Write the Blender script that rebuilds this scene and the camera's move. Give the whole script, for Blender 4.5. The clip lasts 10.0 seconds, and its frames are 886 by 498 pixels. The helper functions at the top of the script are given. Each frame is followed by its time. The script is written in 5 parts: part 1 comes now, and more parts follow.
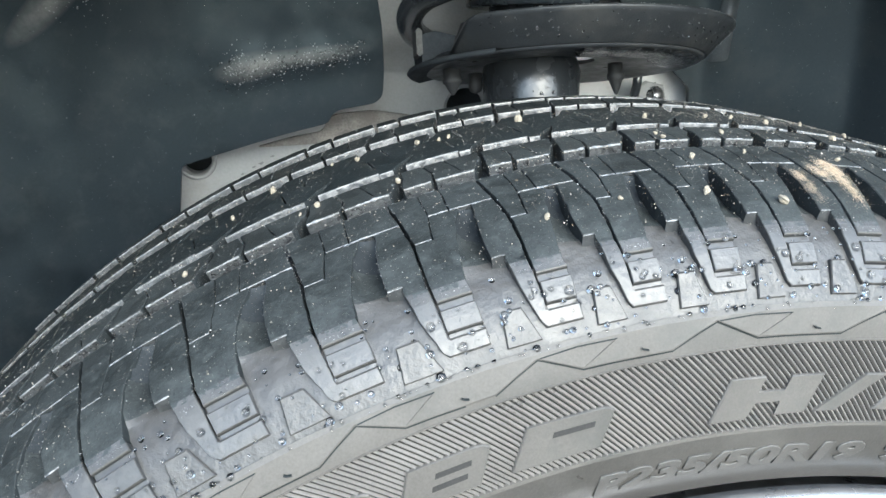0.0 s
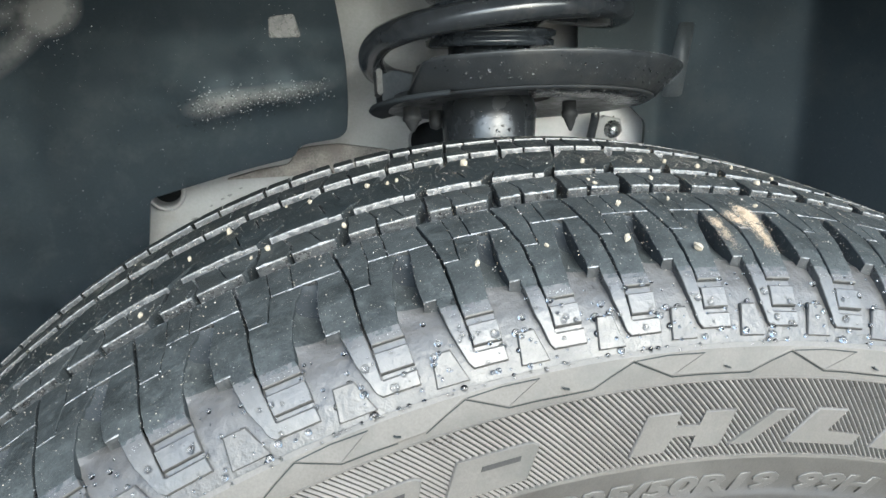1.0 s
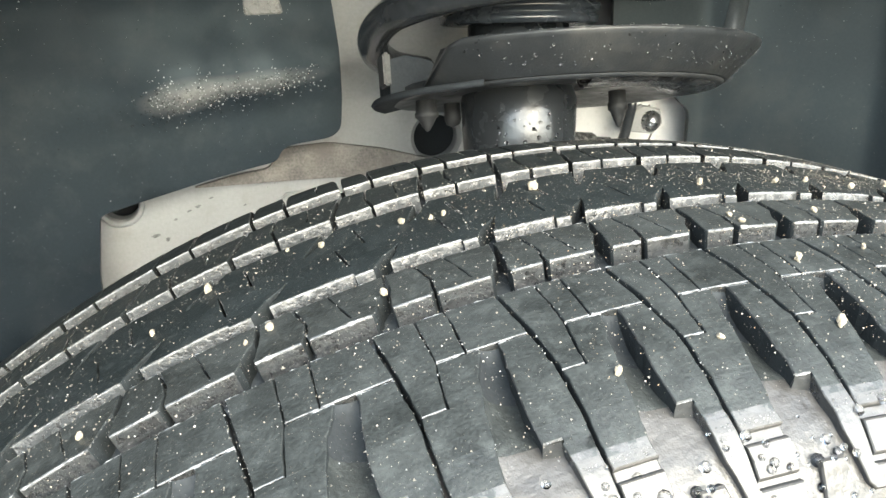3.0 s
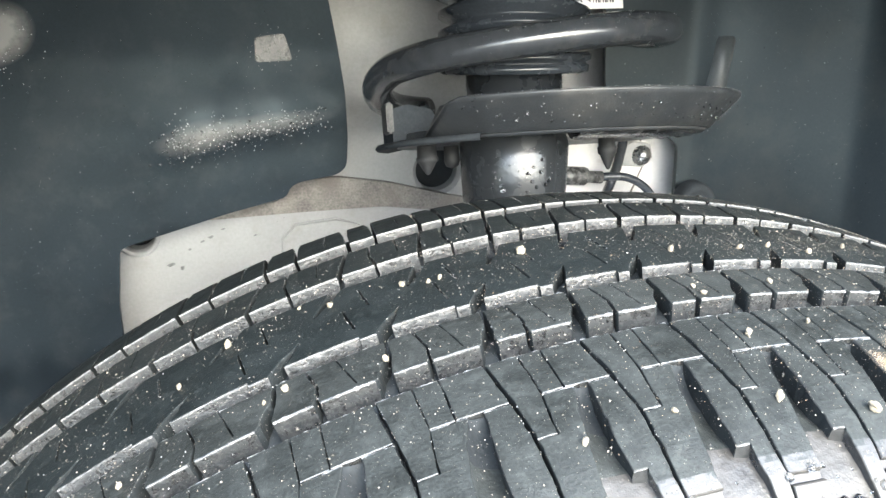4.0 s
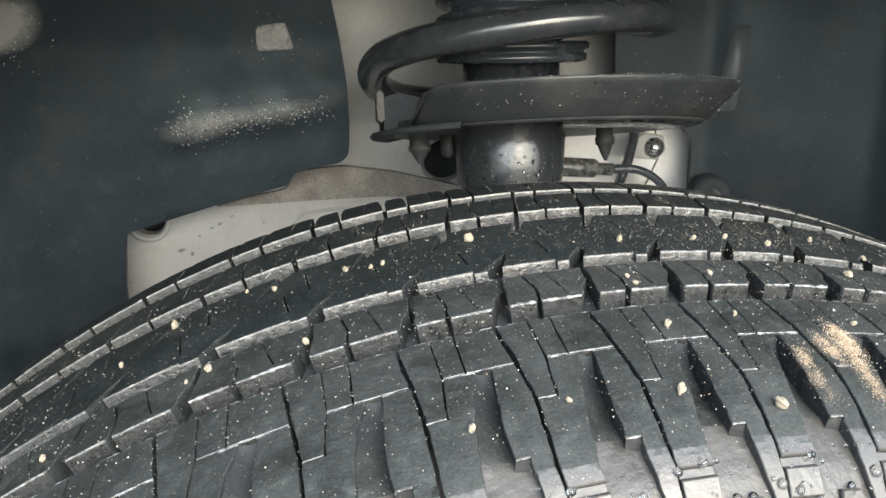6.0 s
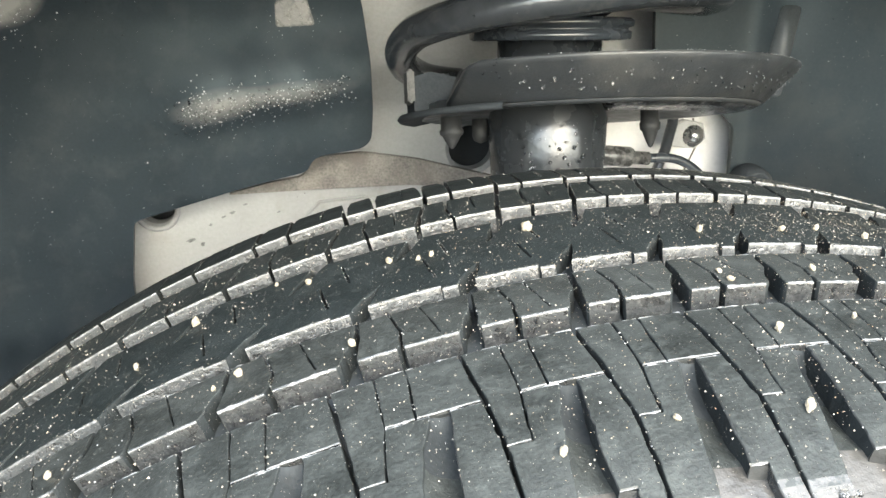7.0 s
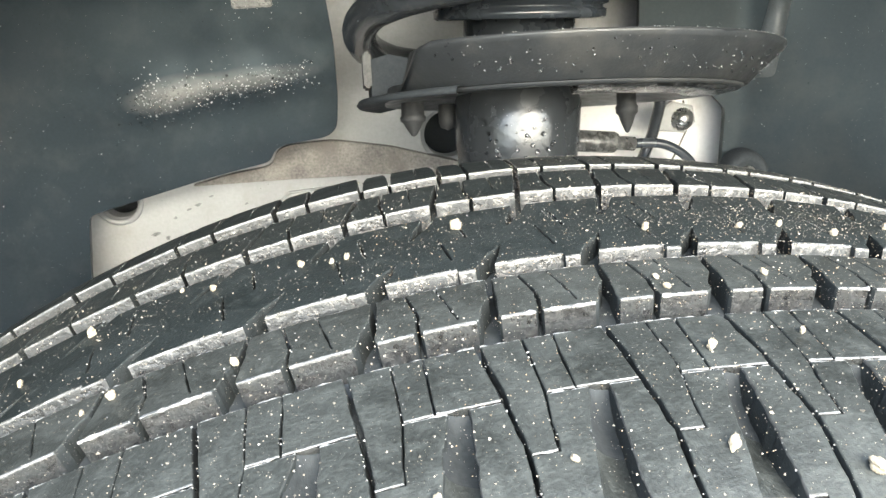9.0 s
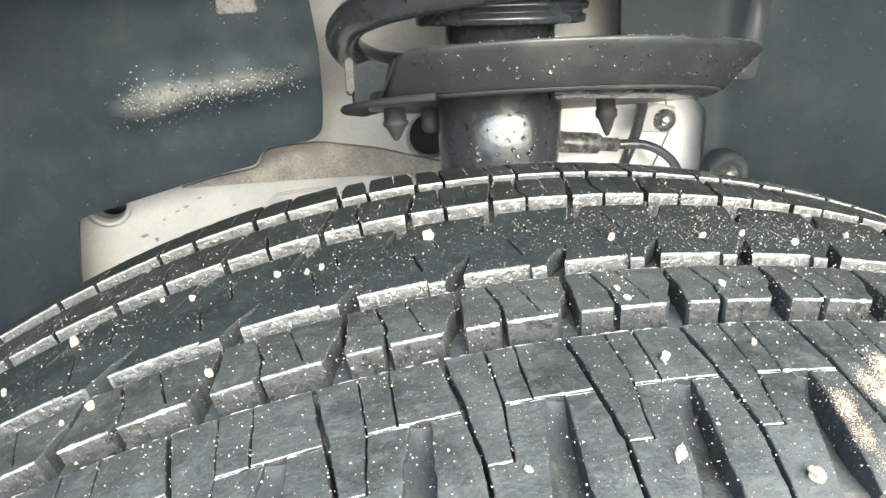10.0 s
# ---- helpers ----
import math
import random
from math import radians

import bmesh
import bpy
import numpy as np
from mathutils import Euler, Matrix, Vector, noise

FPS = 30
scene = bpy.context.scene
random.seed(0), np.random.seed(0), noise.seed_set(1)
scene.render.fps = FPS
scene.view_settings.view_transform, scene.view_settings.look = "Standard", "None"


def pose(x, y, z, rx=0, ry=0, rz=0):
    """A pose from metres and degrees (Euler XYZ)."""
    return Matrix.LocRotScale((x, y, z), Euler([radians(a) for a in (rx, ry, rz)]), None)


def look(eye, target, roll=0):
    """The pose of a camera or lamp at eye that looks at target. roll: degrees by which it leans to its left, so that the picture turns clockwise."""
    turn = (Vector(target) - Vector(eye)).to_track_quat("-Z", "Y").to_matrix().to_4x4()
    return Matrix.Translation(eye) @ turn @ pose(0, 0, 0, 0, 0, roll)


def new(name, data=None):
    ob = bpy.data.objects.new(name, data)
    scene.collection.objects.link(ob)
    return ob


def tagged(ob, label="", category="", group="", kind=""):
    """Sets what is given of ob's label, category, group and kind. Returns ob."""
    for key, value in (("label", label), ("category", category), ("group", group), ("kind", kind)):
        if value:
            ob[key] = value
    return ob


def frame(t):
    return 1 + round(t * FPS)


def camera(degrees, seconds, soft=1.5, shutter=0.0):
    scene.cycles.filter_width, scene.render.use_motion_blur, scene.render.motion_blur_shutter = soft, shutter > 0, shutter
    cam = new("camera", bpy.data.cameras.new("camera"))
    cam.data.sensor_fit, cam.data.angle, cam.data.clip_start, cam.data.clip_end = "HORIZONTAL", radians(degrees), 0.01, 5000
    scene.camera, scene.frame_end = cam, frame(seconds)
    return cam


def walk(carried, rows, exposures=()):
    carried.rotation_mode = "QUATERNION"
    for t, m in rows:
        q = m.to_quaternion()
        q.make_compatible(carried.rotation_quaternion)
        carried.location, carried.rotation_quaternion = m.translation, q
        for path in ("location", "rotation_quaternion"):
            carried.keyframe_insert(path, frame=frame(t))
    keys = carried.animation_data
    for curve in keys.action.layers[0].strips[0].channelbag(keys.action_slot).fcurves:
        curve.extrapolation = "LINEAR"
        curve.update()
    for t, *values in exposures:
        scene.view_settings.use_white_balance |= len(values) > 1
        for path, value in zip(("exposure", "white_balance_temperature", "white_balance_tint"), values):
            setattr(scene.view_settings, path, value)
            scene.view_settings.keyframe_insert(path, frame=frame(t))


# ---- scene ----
# the clip's own exposure and white balance
EXPOSURES = [(0.0, 1.96, 5290, 1), (1.0, 2.08, 5400, 1), (1.5, 2.12, 5590, 1), (2.0, 2.36, 5790, 1), (3.5, 2.8, 5950, 1), (4.0, 2.92, 5670, 4), (4.5, 2.6, 5660, 4), (5.0, 2.14, 5770, 5), (6.2, 2.01, 5910, 3), (7.3, 3.02, 5960, 2), (8.3, 3.08, 5950, 2), (9.5, 2.94, 5960, 3), (10.0, 3.13, 5950, 3)]
cam = camera(53.34, 10.0)
HUB = 0.352  # height of the wheel's centre
# seconds, eye x y z from the wheel's centre, yaw, pitch, roll
ROWS = [
    (0.0, -0.1265, -0.3143, 0.4126, 72.22, 0.64, -10.04),
    (0.5, -0.1240, -0.3318, 0.4175, 73.29, 0.67, -10.78),
    (1.0, -0.1149, -0.3300, 0.4250, 73.39, 0.46, -11.05),
    (1.5, -0.1273, -0.2912, 0.4217, 72.94, 0.68, -11.55),
    (2.0, -0.1314, -0.2666, 0.4248, 72.52, 1.05, -12.43),
    (2.2, -0.1313, -0.2543, 0.4248, 72.44, 1.22, -12.60),
    (3.3, -0.1220, -0.2228, 0.4172, 71.84, 0.52, -13.84),
    (3.5, -0.1236, -0.2274, 0.4273, 71.75, 0.53, -13.88),
    (4.0, -0.1258, -0.2451, 0.4458, 71.84, 0.58, -13.32),
    (4.5, -0.0962, -0.2568, 0.4461, 72.46, 0.79, -11.84),
    (5.0, -0.0797, -0.2595, 0.4481, 72.09, 0.89, -10.66),
    (5.5, -0.0782, -0.2596, 0.4458, 71.78, 0.99, -9.65),
    (6.0, -0.0881, -0.2517, 0.4422, 71.57, 0.98, -8.86),
    (6.2, -0.0964, -0.2452, 0.4374, 71.54, 0.83, -8.74),
    (7.3, -0.0996, -0.2117, 0.4293, 71.09, 0.44, -8.81),
    (7.5, -0.0918, -0.2062, 0.4273, 71.03, 0.52, -8.81),
    (8.0, -0.0876, -0.2021, 0.4270, 70.75, 0.63, -8.65),
    (8.5, -0.0744, -0.2039, 0.4268, 70.51, 0.87, -8.21),
    (9.0, -0.0702, -0.1999, 0.4270, 70.22, 1.35, -7.63),
    (9.5, -0.0730, -0.1974, 0.4264, 70.01, 1.60, -7.18),
    (10.0, -0.0645, -0.2049, 0.4333, 69.70, 1.49, -7.92),
]
walk(cam, [(t, pose(x, y, z + HUB, rx, ry, rz)) for t, x, y, z, rx, ry, rz in ROWS], EXPOSURES)
from mathutils.geometry import tessellate_polygon

# ---------------------------------------------------------------- light
world = bpy.data.worlds.new("sky")
scene.world = world
world.use_nodes = True
wn = world.node_tree.nodes
sky = wn.new("ShaderNodeTexSky")
sky.sky_type, sky.sun_disc = "NISHITA", False
sky.sun_elevation, sky.sun_rotation = radians(32), radians(170)
sky.air_density, sky.dust_density, sky.ozone_density = 1.0, 4.0, 0.8
wn["Background"].inputs["Strength"].default_value = 0.15
world.node_tree.links.new(sky.outputs["Color"], wn["Background"].inputs["Color"])
sun = new("sun", bpy.data.lights.new("sun", "SUN"))
sun.data.energy, sun.data.angle, sun.data.color = 1.3, radians(95), (1.0, 0.995, 0.985)
sun.matrix_world = look((0.55, -3.04, 2.3), (0, 0, 0.6))


# ---------------------------------------------------------------- materials
def material(name, base, rough=0.5, metal=0.0, vary=0.25, scale=60.0, fine=900.0, bump=0.2, bump_dist=0.0004,
             rough_vary=0.15, coat=0.0, spec=0.5, tint=None, stain=None, stain_scale=25.0, stain_at=(0.5, 0.65), dull=None):
    """Base colour with two scales of variation, uneven gloss, fine relief and, if given, stains of another colour and dullness."""
    m = bpy.data.materials.new(name)
    m.use_nodes = True
    nt, n = m.node_tree, m.node_tree.nodes
    link = nt.links.new
    b = n["Principled BSDF"]
    b.inputs["Metallic"].default_value = metal
    b.inputs["Specular IOR Level"].default_value = spec
    b.inputs["Coat Weight"].default_value = coat
    if tint:
        b.inputs["Specular Tint"].default_value = (*tint, 1)
    b.inputs["Coat Roughness"].default_value = 0.12
    co = n.new("ShaderNodeTexCoord")

    def noise_tex(s, detail=4.0, rough_n=0.6):
        t = n.new("ShaderNodeTexNoise")
        t.inputs["Scale"].default_value = s
        t.inputs["Detail"].default_value = detail
        t.inputs["Roughness"].default_value = rough_n
        link(co.outputs["Object"], t.inputs["Vector"])
        return t

    big, small = noise_tex(scale), noise_tex(fine, 3.0)
    mix = n.new("ShaderNodeMath")
    mix.operation = "MULTIPLY_ADD"
    link(small.outputs["Fac"], mix.inputs[0])
    mix.inputs[1].default_value = 0.5
    half = n.new("ShaderNodeMath")
    half.operation = "MULTIPLY"
    link(big.outputs["Fac"], half.inputs[0])
    half.inputs[1].default_value = 0.5
    link(half.outputs[0], mix.inputs[2])
    ramp = n.new("ShaderNodeValToRGB")
    lo = [c * (1 - vary) for c in base]
    hi = [min(1.0, c * (1 + vary)) for c in base]
    ramp.color_ramp.elements[0].color, ramp.color_ramp.elements[0].position = (*lo, 1), 0.3
    ramp.color_ramp.elements[1].color, ramp.color_ramp.elements[1].position = (*hi, 1), 0.7
    link(mix.outputs[0], ramp.inputs["Fac"])
    colour = ramp.outputs["Color"]
    if stain:
        st = noise_tex(stain_scale, 6.0, 0.65)
        sr = n.new("ShaderNodeValToRGB")
        sr.color_ramp.elements[0].position, sr.color_ramp.elements[1].position = stain_at
        sr.color_ramp.elements[0].color, sr.color_ramp.elements[1].color = (0, 0, 0, 1), (1, 1, 1, 1)
        link(st.outputs["Fac"], sr.inputs["Fac"])
        mc = n.new("ShaderNodeMix")
        mc.data_type = "RGBA"
        link(sr.outputs["Color"], mc.inputs["Factor"])
        link(colour, mc.inputs[6])
        mc.inputs[7].default_value = (*stain, 1)
        colour = mc.outputs[2]
    link(colour, b.inputs["Base Color"])
    rr = n.new("ShaderNodeMapRange")
    rr.inputs["To Min"].default_value = max(0.02, rough - rough_vary)
    rr.inputs["To Max"].default_value = min(1.0, rough + rough_vary)
    rr.inputs["From Min"].default_value, rr.inputs["From Max"].default_value = 0.3, 0.7
    link(big.outputs["Fac"], rr.inputs["Value"])
    gloss = rr.outputs["Result"]
    if stain and dull:
        md, mk = n.new("ShaderNodeMix"), n.new("ShaderNodeMapRange")
        link(sr.outputs["Color"], md.inputs[0])
        link(gloss, md.inputs[2])
        md.inputs[3].default_value = dull
        gloss = md.outputs[0]
        link(sr.outputs["Color"], mk.inputs["Value"])
        mk.inputs["To Min"].default_value, mk.inputs["To Max"].default_value = coat, 0.0
        link(mk.outputs["Result"], b.inputs["Coat Weight"])
    link(gloss, b.inputs["Roughness"])
    if bump:
        bp = n.new("ShaderNodeBump")
        bp.inputs["Strength"].default_value, bp.inputs["Distance"].default_value = bump, bump_dist
        link(small.outputs["Fac"], bp.inputs["Height"])
        link(bp.outputs["Normal"], b.inputs["Normal"])
    return m


RUBBER = material("worn_tread_rubber", (0.0262, 0.0288, 0.0278), 0.56, vary=0.6, scale=60, fine=1100, bump=0.5, bump_dist=0.0005, rough_vary=0.18, spec=0.28, stain=(0.046, 0.050, 0.048), stain_scale=240, stain_at=(0.52, 0.74))
# Paler copy of the rubber for block lips; their glint is put into the colour.
GROOVE = material("lit_lip_rubber", (0.088, 0.088, 0.086), 0.27, vary=0.6, scale=260, fine=800, bump=0.7, bump_dist=0.0006, coat=0.6, stain=(0.030, 0.031, 0.031), stain_scale=210, stain_at=(0.44, 0.60))
# Darker copy of the tread rubber for the inner rows; shade put into colour.
CROWN = material("shaded_crown_rubber", (0.0125, 0.0160, 0.0168), 0.56, vary=0.5, scale=60, fine=1100, bump=0.5, bump_dist=0.0005, rough_vary=0.16, spec=0.26, stain=(0.027, 0.031, 0.031), stain_scale=240, stain_at=(0.54, 0.76))
LOWER = material("wet_groove_wall", (0.032, 0.0318, 0.031), 0.26, vary=0.6, scale=320, fine=600, bump=0.7, bump_dist=0.0006, rough_vary=0.1, spec=0.55, coat=0.25, stain=(0.018, 0.0195, 0.0195), stain_scale=300, stain_at=(0.47, 0.54), dull=0.6)
DAMPWALL = material("damp_block_face", (0.033, 0.0325, 0.032), 0.3, vary=0.6, scale=320, fine=500, bump=0.8, bump_dist=0.0008, rough_vary=0.12, spec=0.5, coat=0.25, stain=(0.015, 0.0165, 0.0165), stain_scale=260, stain_at=(0.46, 0.56), dull=0.7)
# Darker rubber for block ends and lug sides: dirt, and shade put into colour.
END_SHADE = material("shaded_block_end", (0.030, 0.031, 0.031), 0.55, vary=0.5, scale=200, fine=700, bump=0.5, bump_dist=0.0006)
RAGGED = material("worn_shoulder_edge", (0.062, 0.059, 0.055), 0.28, vary=0.4, scale=90, fine=500, bump=0.5, coat=0.2, stain=(0.025, 0.028, 0.0275), stain_scale=420, stain_at=(0.47, 0.53), dull=0.56)
# Darker copy of the rubber for side walls and thin lines; shade put into colour.
SIPE = material("shaded_slot_rubber", (0.020, 0.0228, 0.0235), 0.8, vary=0.3, scale=120, fine=1500, bump=0.3, spec=0.15, rough_vary=0.05)
FLOOR_R = material("groove_floor_rubber", (0.026, 0.029, 0.031), 0.8, vary=0.3, scale=80, fine=900, bump=0.3, spec=0.2, rough_vary=0.05, stain=(0.032, 0.032, 0.031), stain_scale=120, stain_at=(0.6, 0.8))
SIDE = material("sidewall_rubber", (0.090, 0.0832, 0.0745), 0.52, vary=0.2, scale=30, fine=1400, bump=0.15, spec=0.3, stain=(0.068, 0.066, 0.060), stain_scale=35, stain_at=(0.5, 0.7))
# Paler copy of the sidewall rubber; light on the rib flanks put into colour.
LIT_RIB = material("lit_rib_rubber", (0.135, 0.126, 0.114), 0.4, vary=0.25, scale=60, fine=1400, bump=0.15)
# Darker sidewall rubber near the bead; shade of its downward slope put into colour.
BEADR = material("shaded_bead_rubber", (0.056, 0.0515, 0.0455), 0.42, vary=0.25, scale=40, fine=1200, bump=0.15, stain=(0.085, 0.079, 0.07), stain_scale=30, stain_at=(0.55, 0.75))
LETTER = material("raised_letter_rubber", (0.071, 0.066, 0.059), 0.42, vary=0.25, scale=40, fine=1200, bump=0.15)
# Dark rubber for gaps and slots: dirt, with shade put into the colour.
BANDGAP = material("shaded_gap_rubber", (0.028, 0.0265, 0.025), 0.7, vary=0.3, scale=200, fine=1400, bump=0.2, spec=0.3)
BUTTFLOOR = material("wet_buttress_rubber", (0.052, 0.049, 0.0455), 0.40, vary=0.35, scale=90, fine=380, bump=0.65, bump_dist=0.0007, spec=0.45, rough_vary=0.14, coat=0.04)
WETRUB = material("wet_shoulder_rubber", (0.056, 0.053, 0.049), 0.36, spec=0.5, vary=0.3, scale=90, fine=420, bump=0.42, bump_dist=0.0006, coat=0.1, rough_vary=0.14)
LINER = material("liner_plastic", (0.0063, 0.0088, 0.0122), 0.47, vary=0.3, scale=38, fine=700, bump=0.10, bump_dist=0.0003, spec=0.27, tint=(0.76, 0.92, 1.0), stain=(0.021, 0.023, 0.024), stain_scale=60, stain_at=(0.50, 0.90))
STRUT = material("black_coated_steel", (0.031, 0.034, 0.038), 0.22, vary=0.25, scale=60, fine=160, bump=0.28, bump_dist=0.0007, coat=0.4, rough_vary=0.06, stain=(0.052, 0.053, 0.053), stain_scale=70, stain_at=(0.52, 0.70))
TUBE = material("wet_black_tube", (0.022, 0.024, 0.026), 0.26, vary=0.1, scale=60, fine=70, bump=0.5, bump_dist=0.0011, coat=0.05, rough_vary=0.1)
SEATM = material("matt_black_seat", (0.027, 0.0295, 0.032), 0.42, vary=0.2, scale=80, fine=900, bump=0.25, stain=(0.058, 0.058, 0.056), stain_scale=34, stain_at=(0.50, 0.72))
PLUGM = material("dull_black_plug", (0.026, 0.0265, 0.027), 0.55, vary=0.3, scale=200, fine=900, bump=0.3, spec=0.3)
BOOT = material("black_boot_rubber", (0.033, 0.038, 0.045), 0.20, scale=60, fine=600, bump=0.2)
PANEL = material("dirty_white_paint", (0.248, 0.248, 0.244), 0.5, vary=0.14, scale=30, fine=500, bump=0.15, stain=(0.20, 0.192, 0.178), stain_scale=40, stain_at=(0.55, 0.80))
# Lit copy of the panel's white; its extra brightness is painted light.
LIT_PAINT = material("lit_white_paint", (0.62, 0.615, 0.60), 0.45, vary=0.08, scale=40, fine=500, bump=0.1, stain=(0.45, 0.43, 0.40), stain_scale=60, stain_at=(0.58, 0.8))
MUD = material("dried_mud_film", (0.155, 0.143, 0.128), 0.85, vary=0.6, scale=90, fine=700, bump=0.7, stain=(0.13, 0.115, 0.10), stain_scale=75, stain_at=(0.5, 0.7))
CAR = material("white_car_paint", (0.7, 0.7, 0.69), 0.25, vary=0.03, scale=5, fine=300, bump=0.02, coat=0.8)
ALLOY = material("silver_alloy", (0.62, 0.62, 0.63), 0.32, metal=0.9, vary=0.05, scale=20, fine=600, bump=0.05)
STEEL = material("zinc_steel", (0.45, 0.45, 0.44), 0.30, metal=0.9, vary=0.2, scale=200, fine=1200, bump=0.2)
HOLE = material("cavity_shade", (0.022, 0.026, 0.029), 0.8, bump=0.0)
STONE = material("pale_gravel", (0.23, 0.20, 0.15), 0.85, vary=0.4, scale=300, fine=2000, bump=0.5)
SAND = material("sand_grain", (0.24, 0.225, 0.195), 0.5, vary=0.6, scale=170, fine=2500, bump=0.0)


def by_grain(mat, stops):
    """Each loose grain takes a colour of its own from the ramp."""
    n, link = mat.node_tree.nodes, mat.node_tree.links.new
    g, r = n.new("ShaderNodeNewGeometry"), n.new("ShaderNodeValToRGB")
    while len(r.color_ramp.elements) < len(stops):
        r.color_ramp.elements.new(0.5)
    for e, (at_, c) in zip(r.color_ramp.elements, stops):
        e.position, e.color = at_, (*c, 1)
    link(g.outputs["Random Per Island"], r.inputs["Fac"])
    link(r.outputs["Color"], n["Principled BSDF"].inputs["Base Color"])


by_grain(SAND, [(0.0, (0.07, 0.065, 0.058)), (0.45, (0.16, 0.148, 0.125)), (0.75, (0.25, 0.22, 0.18)), (1.0, (0.44, 0.39, 0.325))])
BROWN = material("brown_grit", (0.38, 0.29, 0.19), 0.8, vary=0.4, scale=400, fine=2500, bump=0.0)
by_grain(BROWN, [(0.0, (0.20, 0.14, 0.09)), (0.5, (0.36, 0.275, 0.185)), (0.85, (0.46, 0.37, 0.26)), (1.0, (0.60, 0.54, 0.44))])
PAPER = material("paper_label", (0.75, 0.75, 0.73), 0.6, vary=0.05, bump=0.05)
INK = material("label_ink", (0.03, 0.03, 0.03), 0.6, bump=0.0)
ASPHALT = material("asphalt", (0.05, 0.05, 0.05), 0.85, vary=0.4, scale=4, fine=250, bump=0.6, bump_dist=0.003)
SENSOR = material("wet_sensor_plastic", (0.060, 0.060, 0.058), 0.28, vary=0.5, scale=150, fine=900, bump=0.4, stain=(0.16, 0.16, 0.155), stain_scale=260, stain_at=(0.5, 0.62))
WORN = material("worn_grey_coating", (0.13, 0.13, 0.128), 0.38, vary=0.3, scale=200, fine=900)
# Pale grains for the block edges: sand, and water glints put into colour.
GLINT = material("pale_glint_speck", (0.2, 0.2, 0.2), 0.25, vary=0.2, bump=0.0)
by_grain(GLINT, [(0.0, (0.08, 0.08, 0.078)), (0.5, (0.16, 0.158, 0.152)), (0.8, (0.26, 0.258, 0.25)), (1.0, (0.42, 0.415, 0.40))])
# Pale opaque grey; the glints of fine water drops are put into its colour.
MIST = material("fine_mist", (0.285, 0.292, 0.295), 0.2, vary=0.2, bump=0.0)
# Pale opaque grey; the glint of the wet lips is put into its colour.
LIP_GLINT = material("lip_glint_grey", (0.20, 0.20, 0.20), 0.22, vary=0.5, scale=500, fine=1500, bump=0.3)
LIPM = material("wet_bare_lip", (0.16, 0.16, 0.16), 0.22, metal=0.7, vary=0.5, scale=240, fine=500, bump=0.6, bump_dist=0.0006, stain=(0.03, 0.03, 0.03), stain_scale=160, stain_at=(0.42, 0.58))
STOPM = material("scuffed_steel", (0.09, 0.09, 0.088), 0.75, vary=0.4, scale=200, fine=900, bump=0.3, spec=0.15)
DRYBLACK = material("dry_black_coating", (0.030, 0.034, 0.038), 0.85, vary=0.3, scale=150, fine=900, bump=0.3, spec=0.15)
PADM = material("wet_liner_pad", (0.075, 0.075, 0.072), 0.35, vary=0.5, scale=260, fine=900, bump=0.4, stain=(0.022, 0.024, 0.026), stain_scale=230, stain_at=(0.48, 0.62))
# Paler than the liner plastic; the fold's highlight is put into the colour.
FOLD = material("lit_liner_fold", (0.062, 0.069, 0.074), 0.5, vary=0.3, scale=150, fine=900)


def smears(mat, spots, colour):
    """Soft-edged pale smears on the plastic: centre x, z, half length, half height, tilt and weight."""
    nt, n = mat.node_tree, mat.node_tree.nodes
    link = nt.links.new
    co = n.new("ShaderNodeTexCoord")
    nz = n.new("ShaderNodeTexNoise")
    nz.inputs["Scale"].default_value, nz.inputs["Detail"].default_value, nz.inputs["Roughness"].default_value = 130, 6, 0.7
    link(co.outputs["Object"], nz.inputs["Vector"])
    total = None
    for cx, cz, rx, rz, tilt, weight in spots:
        mp = n.new("ShaderNodeMapping")
        mp.vector_type = "TEXTURE"
        mp.inputs["Location"].default_value = (cx, 0.245, cz + HUB)
        mp.inputs["Rotation"].default_value = (0, -tilt, 0)
        mp.inputs["Scale"].default_value = (rx, 5.0, rz)
        link(co.outputs["Object"], mp.inputs["Vector"])
        g = n.new("ShaderNodeTexGradient")
        g.gradient_type = "SPHERICAL"
        link(mp.outputs["Vector"], g.inputs["Vector"])
        k = n.new("ShaderNodeMath")
        k.operation = "MULTIPLY"
        k.inputs[1].default_value = weight
        link(g.outputs["Fac"], k.inputs[0])
        if total:
            add = n.new("ShaderNodeMath")
            add.operation = "ADD"
            link(total, add.inputs[0])
            link(k.outputs[0], add.inputs[1])
            total = add.outputs[0]
        else:
            total = k.outputs[0]
    k = n.new("ShaderNodeMath")
    k.operation, k.use_clamp = "MULTIPLY", True
    link(total, k.inputs[0])
    link(nz.outputs["Fac"], k.inputs[1])
    mx = n.new("ShaderNodeMix")
    mx.data_type = "RGBA"
    b = n["Principled BSDF"]
    link(b.inputs["Base Color"].links[0].from_socket, mx.inputs[6])
    mx.inputs[7].default_value = (*colour, 1)
    link(k.outputs[0], mx.inputs["Factor"])
    link(mx.outputs[2], b.inputs["Base Color"])
    return mat


# Lighter copy of the liner plastic for the right side; haze put into colour.
HAZED = material("hazed_liner_plastic", (0.0114, 0.0146, 0.0176), 0.44, vary=0.3, scale=9, fine=700, bump=0.10, bump_dist=0.0003, spec=0.34, tint=(0.80, 0.94, 1.0), stain=(0.026, 0.028, 0.028), stain_scale=22, stain_at=(0.50, 0.80))
SMEARED = LINER.copy()
SMEARED.name = "smeared_liner_plastic"
